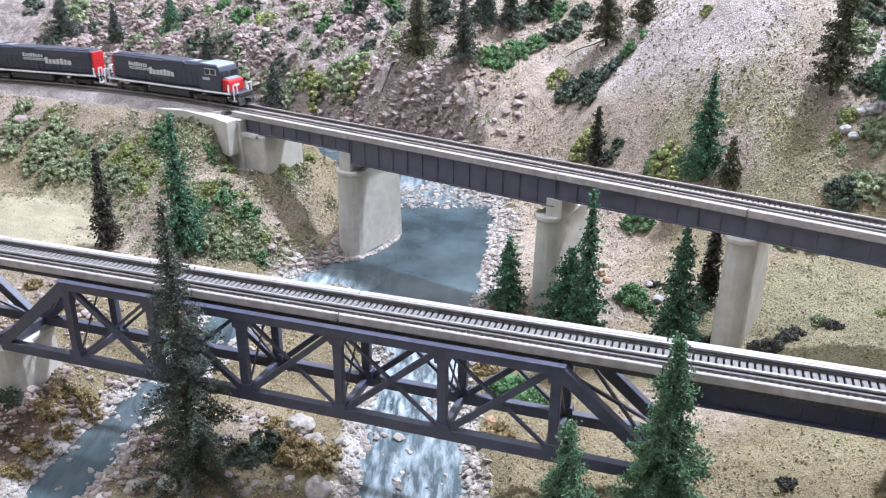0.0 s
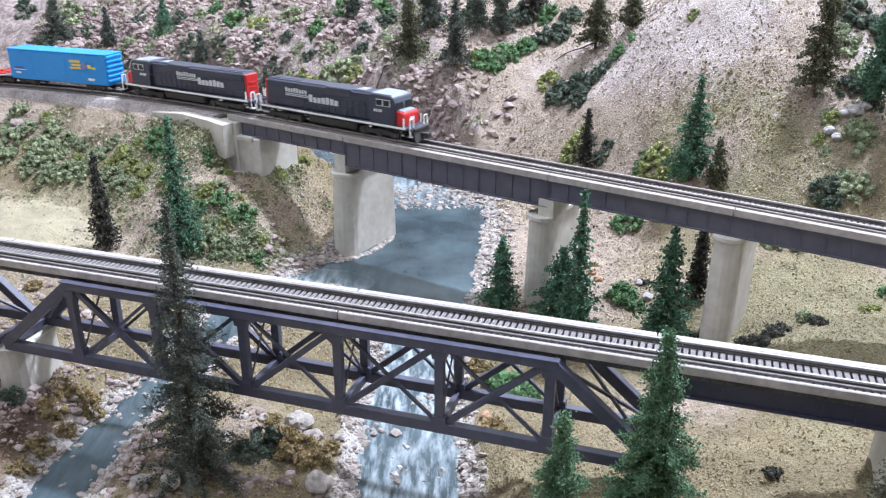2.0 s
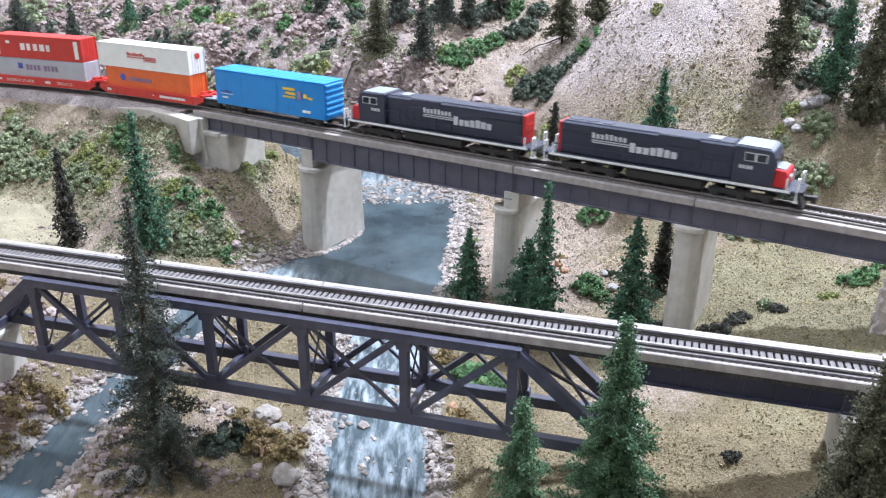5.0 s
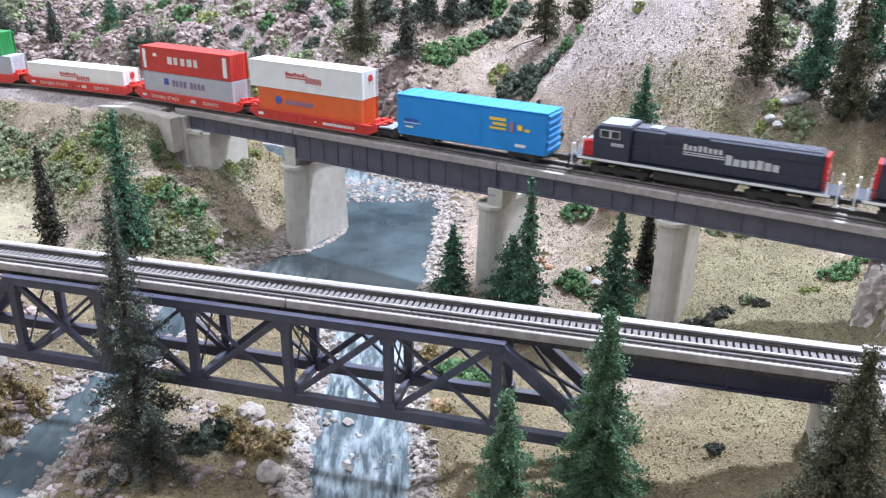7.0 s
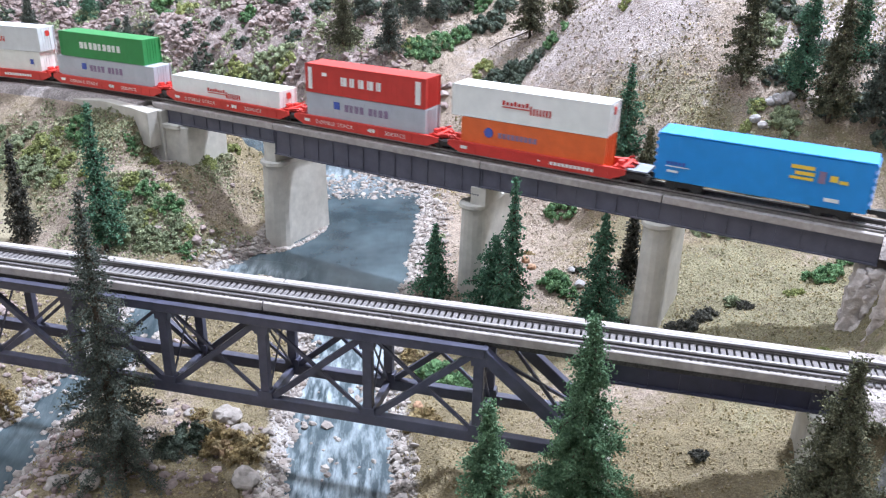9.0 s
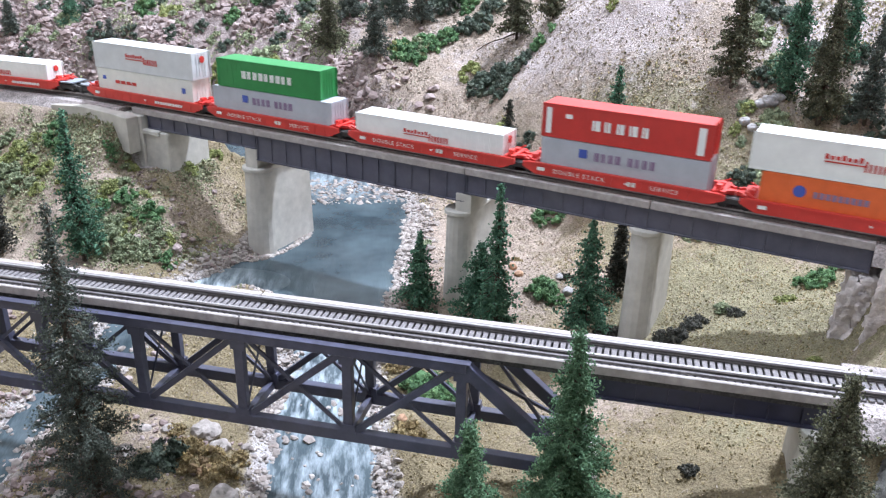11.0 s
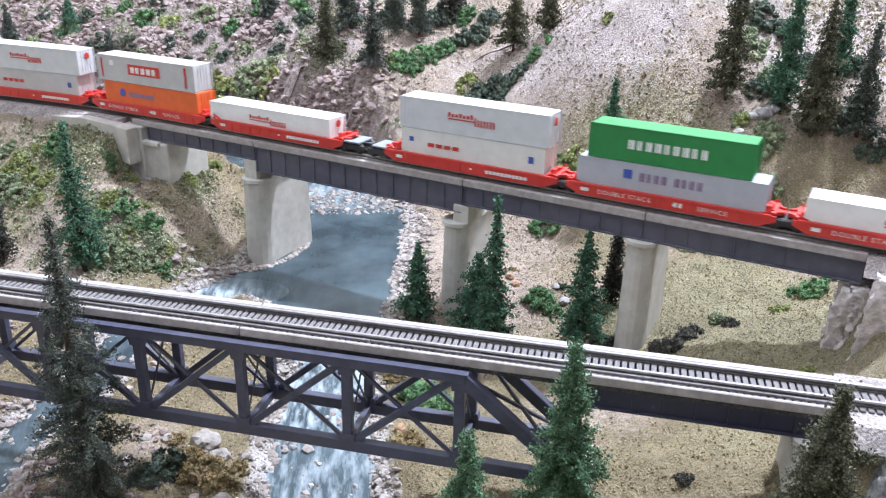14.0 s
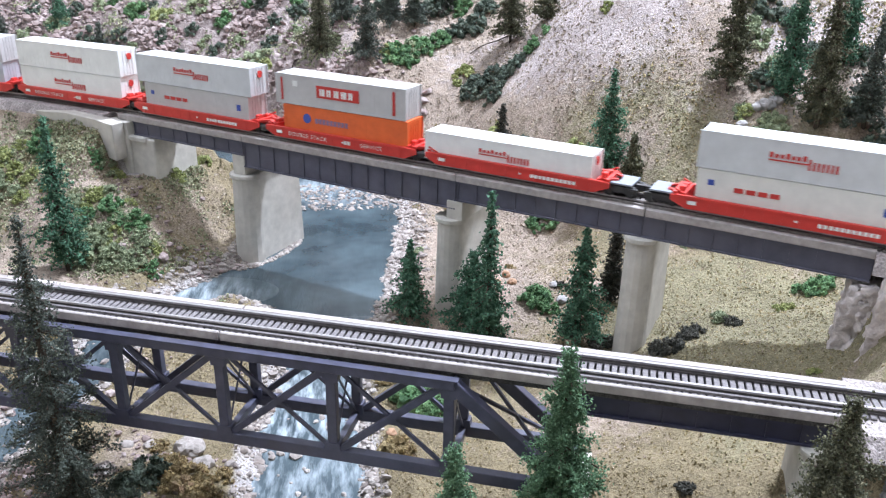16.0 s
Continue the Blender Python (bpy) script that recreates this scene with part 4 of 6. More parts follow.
def container(parent, x0, x1, z0, z1, mat, name="container", label="", ribs=0.0):
    """A freight box with corner posts and side ribs; x1 is its front end."""
    h = 0.0076
    bm = box(bmesh.new(), x0, x1, -h, h, z0, z1)
    ob = part(name, bm, mat, parent, label, bevel=0.0002)
    bm = bmesh.new()
    for x in (x0, x1):
        for s in (-1, 1):
            box(bm, x - 0.0007, x + 0.0007, s * h - 0.0002, s * h + 0.0002, z0 + 0.0001, z1 - 0.0001)
    for s in (-1, 1):
        box(bm, x0, x1, s * h - 0.00018, s * h + 0.00018, z0 + 0.0001, z0 + 0.0008)
        box(bm, x0, x1, s * h - 0.00018, s * h + 0.00018, z1 - 0.0008, z1 - 0.0001)
    part("corner_frame", bm, mat, ob)
    if ribs:
        bm = bmesh.new()
        n = int((x1 - x0) / ribs)
        for k in range(1, n):
            x = x0 + (x1 - x0) * k / n
            for s in (-1, 1):
                box(bm, x - 0.00035, x + 0.00035, s * h - 0.00007, s * h + 0.00007, z0 + 0.0008, z1 - 0.0008)
        part("side_ribs", bm, mat, ob)
    for y in (-0.0035, -0.0012, 0.0012, 0.0035):
        part("lock_rod", box(bmesh.new(), x1, x1 + 0.0003, y - 0.0002, y + 0.0002, z0 + 0.001, z1 - 0.001), mat, ob)
    return ob


def mark_line(ob, x0, x1, z0, z1, mat, n=7):
    """A worn two-step word mark: bars with a long rule, on both sides."""
    w = (x1 - x0)
    for s in (-1, 1):
        y = s * 0.0078
        rows = [(x0 + w * 0.55 * k / n, x0 + w * 0.55 * (k + 0.66) / n, z0 + (z1 - z0) * 0.60, z1 - (z1 - z0) * (0.0 if k % 3 == 0 else 0.12)) for k in range(n)]
        rows += [(x0, x0 + w * 0.56, z0 + (z1 - z0) * 0.36, z0 + (z1 - z0) * 0.46)]
        rows += [(x0 + w * (0.56 + 0.44 * k / n), x0 + w * (0.56 + 0.44 * (k + 0.5) / n), z0, z0 + (z1 - z0) * (0.62 if k else 0.8)) for k in range(n)]
        bars(ob, y, rows, mat)


def well_car(kind, N, front_end, rear_end, label):
    """One well of an articulated stack car; x1 = 0 is its front."""
    ob = car("well_car", label, "well car", "well cars")
    a, b, lo, hi = -N + 0.0085, -0.0085, 0.0012, 0.0066
    for s in (-1, 1):
        y = s * 0.0088
        bm = prism(bmesh.new(), [(a - 0.0062, hi), (a - 0.0062, hi - 0.0024), (a + 0.0005, lo), (b - 0.0005, lo), (b + 0.0062, hi - 0.0024), (b + 0.0062, hi)], y - 0.0005, y + 0.0005)
        side = part("well_side", bm, WELLRED, ob, "orange-red well side with white lettering")
        part("top_rail", box(bmesh.new(), a - 0.004, b + 0.004, y - 0.0009, y + 0.0009, hi - 0.0006, hi + 0.0004), WELLRED, side)
        for k in range(12):
            x = a + 0.003 + (b - a - 0.006) * k / 11
            part("side_post", box(bmesh.new(), x - 0.00035, x + 0.00035, y + s * 0.0005 - 0.0003, y + s * 0.0005 + 0.0003, lo + 0.0003, hi - 0.0006), WELLRED, side)
        if kind != "plain":
            flip = lambda x: x if s < 0 else a + b - x
            writing(side, "DOUBLE STACK", flip(a + 0.0225), y + s * 0.00085, 0.0031, 0.0029, OFFWHITE, s > 0)
            writing(side, "SERVICE", flip(b - 0.0205), y + s * 0.00085, 0.0031, 0.0029, OFFWHITE, s > 0)
            bars(side, y + s * 0.0008, [(min(flip(x), flip(x + 0.0016)), max(flip(x), flip(x + 0.0016)), 0.0031, 0.0051) for x in (b - 0.0375, b - 0.0353)], OFFWHITE)
        else:
            bars(side, y + s * 0.0008, [(b - 0.032 + k * 0.0021, b - 0.0305 + k * 0.0021, 0.0030, 0.0046) for k in range(11)], WHITE)
        bars(side, y + s * 0.0008, [(a + 0.0015, a + 0.0052, 0.0034, 0.0050), (a + 0.045, a + 0.0462, 0.0036, 0.0044)], WHITE, "data_mark")
    part("well_floor", box(bmesh.new(), a, b, -0.0083, 0.0083, lo, lo + 0.0007), WELLRED, ob)
    for x, d, end in ((b, 1, front_end), (a, -1, rear_end)):
        bm = bmesh.new()
        box(bm, min(x, x + d * 0.0010), max(x, x + d * 0.0010), -0.0083, 0.0083, lo + 0.001, hi + 0.0010)
        box(bm, min(x, x + d * 0.0090), max(x, x + d * 0.0090), -0.0028, 0.0028, 0.0052, 0.0066)
        for s in (-1, 1):
            beam(bm, (x + d * 0.0008, s * 0.0078, hi + 0.0004), (x + d * 0.0085, s * 0.0026, hi + 0.0002), 0.0014, 0.0014)
            beam(bm, (x + d * 0.0008, s * 0.0078, hi + 0.0006), (x + d * 0.0048, s * 0.0078, hi + 0.0026), 0.0007, 0.0007)
        box(bm, min(x + d * 0.0038, x + d * 0.0056), max(x + d * 0.0038, x + d * 0.0056), -0.0080, 0.0080, hi + 0.0002, hi + 0.0012)
        box(bm, min(x + d * 0.0010, x + d * 0.0035), max(x + d * 0.0010, x + d * 0.0035), -0.0050, -0.0014, hi, hi + 0.0030)
        box(bm, min(x + d * 0.0010, x + d * 0.0035), max(x + d * 0.0010, x + d * 0.0035), 0.0020, 0.0052, hi, hi + 0.0022)
        e = part("end_platform", bm, WELLRED, ob, "orange-red end platform with braces")
        if end == "coupler":
            bm = box(bmesh.new(), min(x + d * 0.0060, x + d * 0.0160), max(x + d * 0.0060, x + d * 0.0160), -0.0070, 0.0070, 0.0058, 0.0066)
            part("walkway", bm, GREYANDGLINT, e, "grey end walkway")
            bogie(ob, x + d * 0.0105, 2, 0.0100)
            coupler(ob, x + d * 0.0145, d)
        elif d < 0:
            bogie(ob, x + d * 0.0088, 2, 0.0100)
    return ob


def strokes(x0, x1, z0, z1, n, w):
    """A word that stands as a row of plain upright bars of uneven width."""
    rows, step = [], (x1 - x0) / n
    for k in range(n):
        a = x0 + k * step
        rows += [(a, a + w * 0.8, z0, z1), (a + w * 1.15, a + w * 1.15 + step * (0.42, 0.26, 0.36)[k % 3], z0, z1)]
    return rows


def loaded(well, N, top, bottom):
    """Containers in a well: (front, back, height from, to, paint, mark)."""
    for x1, x0, z0, z1, mat, mark, label in (bottom, top):
        if mat is None:
            continue
        c = container(well, x0, x1, z0, z1, mat, "container", label, 0.0026 if mat in (SILVER, KGREY, OFFWHITE) else 0.0034)
        w, m, h = x1 - x0, (x0 + x1) / 2, z1 - z0
        if mark == "red_line":
            mark_line(c, m - 0.0135, m + 0.0135, z0 + h * 0.34, z0 + h * 0.68, BOXRED)
            part("red_disc", bump_disc(x1, 0.0010, z0 + h * 0.72, 0.0020), BOXRED, c, "round red mark on the container end")
            part("red_disc", bump_disc(x0 - 0.0004, 0.0010, z0 + h * 0.72, 0.0020), BOXRED, c)
        elif mark == "white_word":
            for s in (-1, 1):
                bars(c, s * 0.0078, strokes(m - 0.0150, m + 0.0142, z0 + h * 0.37, z0 + h * 0.66, 5, 0.0012), WHITE)
                bars(c, s * 0.0078, [(x0 + 0.0014, x0 + 0.0040, z0 + 0.002, z1 - 0.002), (x1 - 0.0058, x1 - 0.0026, z0 + 0.002, z1 - 0.002), (x0 + 0.0110, x0 + 0.0142, z0 + h * 0.62, z0 + h * 0.74)], WHITE, "white_panel")
        elif mark == "red_panel":
            for s in (-1, 1):
                bars(c, s * 0.00775, [(m - 0.0140, m + 0.0130, z0 + h * 0.34, z0 + h * 0.74)], BOXRED, "red_panel")
                bars(c, s * 0.00795, strokes(m - 0.0118, m + 0.0112, z0 + h * 0.42, z0 + h * 0.64, 5, 0.0011), WHITE)
                bars(c, s * 0.00785, [(x0 + 0.0030, x0 + 0.0042, z0 + 0.002, z1 - 0.002), (x1 - 0.0072, x1 - 0.0056, z0 + 0.002, z1 - 0.002)], BOXRED, "red_stripe")
                bars(c, s * 0.0078, [(x0 + 0.0108, x0 + 0.0140, z0 + h * 0.62, z0 + h * 0.80)], WHITE, "white_panel")
        elif mark == "white_green":
            for s in (-1, 1):
                bars(c, s * 0.0078, strokes(m - 0.0185, m + 0.0185, z0 + h * 0.38, z0 + h * 0.64, 9, 0.0010), WHITE)
        elif mark == "purple_word":
            for s in (-1, 1):
                bars(c, s * 0.0078, strokes(m - 0.0130, m + 0.0005, z0 + h * 0.52, z0 + h * 0.76, 4, 0.0008) + strokes(m + 0.0030, m + 0.0165, z0 + h * 0.52, z0 + h * 0.76, 4, 0.0008), PURPLE)
                bars(c, s * 0.0078, [(m - 0.0205, m - 0.0165, z0 + h * 0.56, z0 + h * 0.80)], NAVY, "emblem")
        elif mark == "blue_dot":
            for s in (-1, 1):
                bm = bmesh.new()
                disc_y(bm, x0 + 0.0150, z0 + h * 0.62, 0.0026, s * 0.0078 - 0.0001, s * 0.0078 + 0.0001)
                part("blue_disc", bm, NAVY, c, "round blue emblem")
                bars(c, s * 0.0078, [(x0 + 0.0205 + k * 0.0024, x0 + 0.0223 + k * 0.0024, z0 + h * 0.50, z0 + h * 0.66) for k in range(9)], PURPLE)
        elif mark == "red_rings":
            for s in (-1, 1):
                bars(c, s * 0.0078, [(x0 + 0.0150 + k * 0.0048, x0 + 0.0188 + k * 0.0048, z0 + h * 0.50, z0 + h * 0.62) for k in range(4)], BOXRED)
                bars(c, s * 0.0078, [(x1 - 0.0080, x1 - 0.0052, z0 + h * 0.50, z0 + h * 0.70), (x0 + 0.0040, x0 + 0.0066, z0 + h * 0.60, z0 + h * 0.74)], NAVY, "emblem")


def bump_disc(x, y, z, r):
    bm = bmesh.new()
    ring = [(y + r * math.cos(2 * math.pi * i / 14), z + r * math.sin(2 * math.pi * i / 14)) for i in range(14)]
    a = [bm.verts.new((x, p, q)) for p, q in ring]
    b = [bm.verts.new((x + 0.0006, p, q)) for p, q in ring]
    bm.faces.new(a), bm.faces.new(b[::-1])
    for i in range(14):
        bm.faces.new((a[i], a[(i + 1) % 14], b[(i + 1) % 14], b[i]))
    return bm


TRAIN = []  # thing, its distance behind the train's front, and its pivots behind its own front


def train():
    one = locomotive("dark grey diesel locomotive with scarlet nose, leading the train")
    TRAIN.append((one, 0.0, 0.025, 0.099))
    two = locomotive("dark grey diesel locomotive coupled nose to the boxcar")
    TRAIN.append((two, 0.1285, 0.025, 0.099, "reversed", 0.124))
    TRAIN.append((boxcar(), 0.2655, 0.0135, 0.076))
    low, mid, top = 0.0030, 0.0200, 0.0362

    def unit(at, N, kind, fe, re, upper, lower, label):
        w = well_car(kind, N, fe, re, label)
        loaded(w, N, upper, lower)
        TRAIN.append((w, at, 0.004, N - 0.004))
    none = (0, 0, 0, 0, None, "", "")

    def up(x1, x0, mat, mark, label):
        return (x1, x0, mid, top, mat, mark, label)

    def lo(x1, x0, mat, mark, label, z=mid - 0.0002):
        return (x1, x0, low, z, mat, mark, label)
    k40, k45 = 0.0765, 0.0860
    unit(0.3665, 0.1005, "plain", "coupler", "", up(-0.0135, -0.0965, WHITE, "red_line", "white container with red word mark"), lo(-0.0140, -0.0140 - k40, ORANGE, "blue_dot", "orange container with round blue emblem"), "red well car with white and orange containers")
    unit(0.4685, 0.1005, "words", "", "", up(-0.0115, -0.0895, BOXRED, "white_word", "red container with white word mark"), lo(-0.0115, -0.0890, BOXGREY, "purple_word", "grey container with purple word mark"), "red well car with red and grey containers")
    unit(0.5690, 0.1030, "words", "", "", none, (-0.0100, -0.0100 - k45, low, 0.0172, WHITE, "red_line", "white container with red word mark"), "red well car with one low white container")
    unit(0.6740, 0.1000, "words", "", "", up(-0.0150, -0.0880, GREEN, "white_green", "green container with white word mark"), lo(-0.0080, -0.0925, BOXGREY, "purple_word", "grey container with purple word mark"), "red well car with green and grey containers")
    unit(0.7740, 0.1030, "plain", "", "coupler", up(-0.0090, -0.0910, SILVER, "red_line", "ribbed light grey container with red word mark"), lo(-0.0105, -0.0900, OFFWHITE, "red_rings", "cream container with red ring marks"), "red well car with two pale containers")
    unit(0.9000, 0.1000, "plain", "coupler", "", none, (-0.0120, -0.0120 - k45, low, 0.0172, WHITE, "red_line", "white container with red word mark"), "red well car with one low white container")
    unit(1.0010, 0.1010, "words", "", "", up(-0.0095, -0.0905, KGREY, "red_panel", "light grey container with red word panel"), lo(-0.0085, -0.0860, ORANGE, "blue_dot", "orange container with round blue emblem"), "red well car with grey and orange containers")
    unit(1.1030, 0.1020, "plain", "", "", up(-0.0080, -0.0945, SILVER, "red_line", "ribbed light grey container with red word mark"), lo(-0.0105, -0.0895, KGREY, "red_rings", "grey container with red ring marks"), "red well car with two grey containers")
    unit(1.2060, 0.1010, "words", "", "", up(-0.0080, -0.0945, WHITE, "red_line", "white container with red word mark"), lo(-0.0090, -0.0940, WHITE, "red_line", "white container with red word mark"), "red well car with two white containers")
    unit(1.3080, 0.1010, "words", "", "", up(-0.0090, -0.0900, KGREY, "red_panel", "light grey container with red word panel"), lo(-0.0100, -0.0880, BOXGREY, "purple_word", "grey container with purple word mark"), "red well car with two grey containers")


def front_at(t):
    """How far along the far track the train's front plate stands at t seconds."""
    if t < 5:
        return -0.0872 + 0.0742 * t + 0.00022 * t * t
    return 0.2893 + 0.0764 * (t - 5)


def car_pose(at, a, b, turned, length):
    pa, pb = far_rail(at - a), far_rail(at - b)
    h = math.degrees(math.atan2(pa[1] - pb[1], pa[0] - pb[0]))
    c = Vector((pa[0], pa[1], RAIL_TOP))
    d = Vector((math.cos(radians(h)), math.sin(radians(h)), 0))
    if turned:
        back = c + d * a - d * length
        return pose(*back, 0, 0, h + 180)
    return pose(*(c + d * a), 0, 0, h)


def motions():
    times = [0.5 * k for k in range(33)]
    for thing, behind, a, b, *rest in TRAIN:
        walk(thing, [(t, car_pose(front_at(t) - behind, a, b, bool(rest), rest[1] if rest else 0)) for t in times])


# ---- trees, bushes, stones ----
def pine(x, y, z, height, radius, mat, label, lean=(0.0, 0.0), seed=0, taper=0.75, dense=1.0, crumb=1.0, bare=0.1):
    """A bottle-brush conifer: tapered trunk, drooping branches, crumbs of foam on them."""
    rng = np.random.default_rng(1000 + seed)
    ob = tagged(new("pine_tree"), label, "tree", "conifers")
    ob.matrix_basis = pose(x, y, z, math.degrees(-lean[1]), math.degrees(lean[0]))
    bm = bmesh.new()
    lathe(bm, [(height * 0.020, -0.006), (height * 0.016, height * 0.3), (height * 0.008, height * 0.8), (height * 0.002, height * 0.985)], 8)
    part("trunk", bm, BARK, ob)
    bm = bmesh.new()
    pts, size = [], []
    whorls = int(20 + height * 150)
    for k in range(whorls):
        f = bare + (1 - bare) * (k + rng.uniform(-0.3, 0.3)) / whorls
        if f >= 0.985:
            continue
        reach = radius * ((1 - f) ** taper) * (0.85 + 0.22 * math.sin(k * 1.9 + seed) + 0.16 * math.sin(k * 0.57 + 2 * seed)) * (0.55 if f > 0.86 else 1.0) + radius * 0.035
        n = 5 + int(5 * (1 - f))
        for j in range(n):
            a = 2 * math.pi * (j + rng.uniform(-0.35, 0.35)) / n + k * 0.7
            r = reach * rng.uniform(0.35, 1.25)
            tip = Vector((math.cos(a) * r, math.sin(a) * r, f * height - r * rng.uniform(0.05, 0.45)))
            if k % 2 == 0:
                beam(bm, (0, 0, f * height), tip * 0.92 + Vector((0, 0, f * height * 0.08)), 0.0004, 0.0004)
            m = max(4, int(dense * (5 + r / (0.00042 * crumb))))
            u = rng.uniform(0.12, 1.0, m) ** 0.7
            p = np.outer(u, (tip.x, tip.y, tip.z - f * height)) + (0, 0, f * height) + rng.normal(0, 1, (m, 3)) * (0.0009 * (0.4 + u[:, None]))
            pts.append(p)
            size.append(rng.uniform(0.0004, 0.0011, m) * crumb)
    m = 40
    pts.append(np.stack([rng.normal(0, 0.0004, m), rng.normal(0, 0.0004, m), height * rng.uniform(0.86, 1.0, m)], -1))
    size.append(rng.uniform(0.0004, 0.0009, m) * crumb)
    part("branch_work", bm, BARK, ob)
    crown = new("crown", flake_mesh("crown", np.concatenate(pts), np.concatenate(size), mat, rng))
    crown.parent = ob
    return ob


def crumbs_and_lumps(name, lumps, radii, crumbs, size, material, rng):
    """Foam: knobbly lumps with loose crumbs on them, in one mesh."""
    v0, f0 = ico(2 if max(radii) > 0.0016 else 1)
    n = len(lumps)
    v = v0[None] * (1 + rng.uniform(-0.34, 0.34, (n, len(v0), 1))) * np.asarray(radii).reshape(-1, 1, 1)
    v = np.einsum("nij,nkj->nki", turns(n, rng), v) + np.asarray(lumps)[:, None]
    f = (np.arange(n)[:, None, None] * len(v0) + f0[None]).reshape(-1, 3)
    m = len(crumbs)
    t = np.array([(1, 1, 1), (1, -1, -1), (-1, 1, -1), (-1, -1, 1)], float) * 0.6
    w = t[None] * rng.uniform(0.5, 1.4, (m, 4, 1)) * np.asarray(size).reshape(-1, 1, 1)
    w = np.einsum("nij,nkj->nki", turns(m, rng), w) + np.asarray(crumbs)[:, None]
    g = (np.arange(m)[:, None, None] * 4 + np.array([(0, 1, 2), (0, 2, 3), (0, 3, 1), (1, 3, 2)])[None]).reshape(-1, 3) + n * len(v0)
    return array_mesh(name, np.concatenate([v.reshape(-1, 3), w.reshape(-1, 3)]), np.concatenate([f, g]), material)


def bush(x, y, r, mat, label, seed=0, tall=0.8):
    """A shrub of foam: lumps heaped into an uneven dome, crumbs all over them."""
    rng = np.random.default_rng(5000 + seed)
    n = 14 + int(r / 0.00042)
    a, q = rng.uniform(0, 2 * math.pi, n), np.sqrt(rng.uniform(0, 1, n))
    stretch = rng.uniform(0.75, 1.0)
    lx, ly = x + q * r * np.cos(a), y + q * r * np.sin(a) * stretch
    lr = np.clip(r * rng.uniform(0.13, 0.27, n), 0.0007, 0.0026)
    dome = tall * r * np.sqrt(np.clip(1.05 - q * q, 0, 1)) * rng.uniform(0.25, 1.0, n)
    c = np.stack([lx - x, ly - y, ground(lx, ly) + dome - lr * 0.3], -1)
    z0 = float(ground(np.array(x), np.array(y)))
    c[:, 2] -= z0
    k = np.repeat(np.arange(n), 16)
    d = rng.normal(size=(len(k), 3))
    d /= np.linalg.norm(d, axis=1)[:, None]
    d[:, 2] = np.where(d[:, 2] < -0.3, -d[:, 2], d[:, 2])
    p = c[k] + d * (lr[k] * rng.uniform(0.85, 1.45, len(k)))[:, None]
    ob = tagged(new("bush", crumbs_and_lumps("bush", c, lr, p, rng.uniform(0.0003, 0.0008, len(k)), mat, rng)), label, "bush", "bushes")
    ob.matrix_basis = pose(x, y, z0)
    return ob


def boulder(x, y, r, mat, label, seed=0, flat=0.75, rough=1.0):
    rng = np.random.default_rng(9000 + seed)
    bm = bmesh.new()
    bmesh.ops.create_icosphere(bm, subdivisions=3 if rough < 1.5 else 4, radius=r)
    s = rng.uniform(0.75, 1.2, 3)
    for v in bm.verts:
        n = (noise.noise(v.co * (1.6 / r) + Vector((seed * 3.1, 0, 0))) * 0.30 + noise.noise(v.co * (5.0 / r)) * 0.08) * rough
        n += (abs(noise.noise(v.co * (3.2 / r) + Vector((0, seed, 0)))) * 0.5 - abs(noise.noise(v.co * (9.0 / r))) * 0.22) * (rough - 1)
        v.co = Vector((v.co.x * s[0], v.co.y * s[1], v.co.z * flat)) * (1 + n)
    ob = part("boulder", bm, mat)
    ob.matrix_basis = pose(x, y, float(ground(np.array(x), np.array(y))) + r * 0.22, 0, 0, rng.uniform(0, 360))
    return tagged(ob, label, "rock", "boulders")


def rock_face(origin, turn, b, mat, label, seed):
    """A block of cast rock with a broken, uneven face."""
    bm = box(bmesh.new(), *b)
    bmesh.ops.subdivide_edges(bm, edges=list(bm.edges), cuts=27, use_grid_fill=True)
    off = Vector((seed * 7.3, seed * 2.1, 0))
    c = Vector(((b[0] + b[1]) / 2, (b[2] + b[3]) / 2, (b[4] + b[5]) / 2))
    for v in bm.verts:
        d = v.co - c
        out = Vector((d.x / (b[1] - b[0]), d.y / (b[3] - b[2]), d.z / (b[5] - b[4])))
        n = noise.noise(v.co * 75 + off) * 0.0030 + abs(noise.noise(v.co * 210 + off)) * 0.0030 + noise.noise(v.co * 420 + off) * 0.0018 - 0.0026
        v.co += out.normalized() * n
        v.co.x -= 0.10 * (v.co.z - b[4]) * (-1 if d.x < 0 else 1)
    ob = part("rock_face", bm, mat, smooth=True)
    ob.matrix_basis = pose(*origin, 0, 0, 0, turn)
    return tagged(ob, label, "rock", "boulders")


def scatter(n, x0, x1, y0, y1, keep, rng):
    x, y = rng.uniform(x0, x1, n), rng.uniform(y0, y1, n)
    k = keep(x, y) > rng.uniform(0, 1, n)
    x, y = x[k], y[k]
    return x, y, ground(x, y)


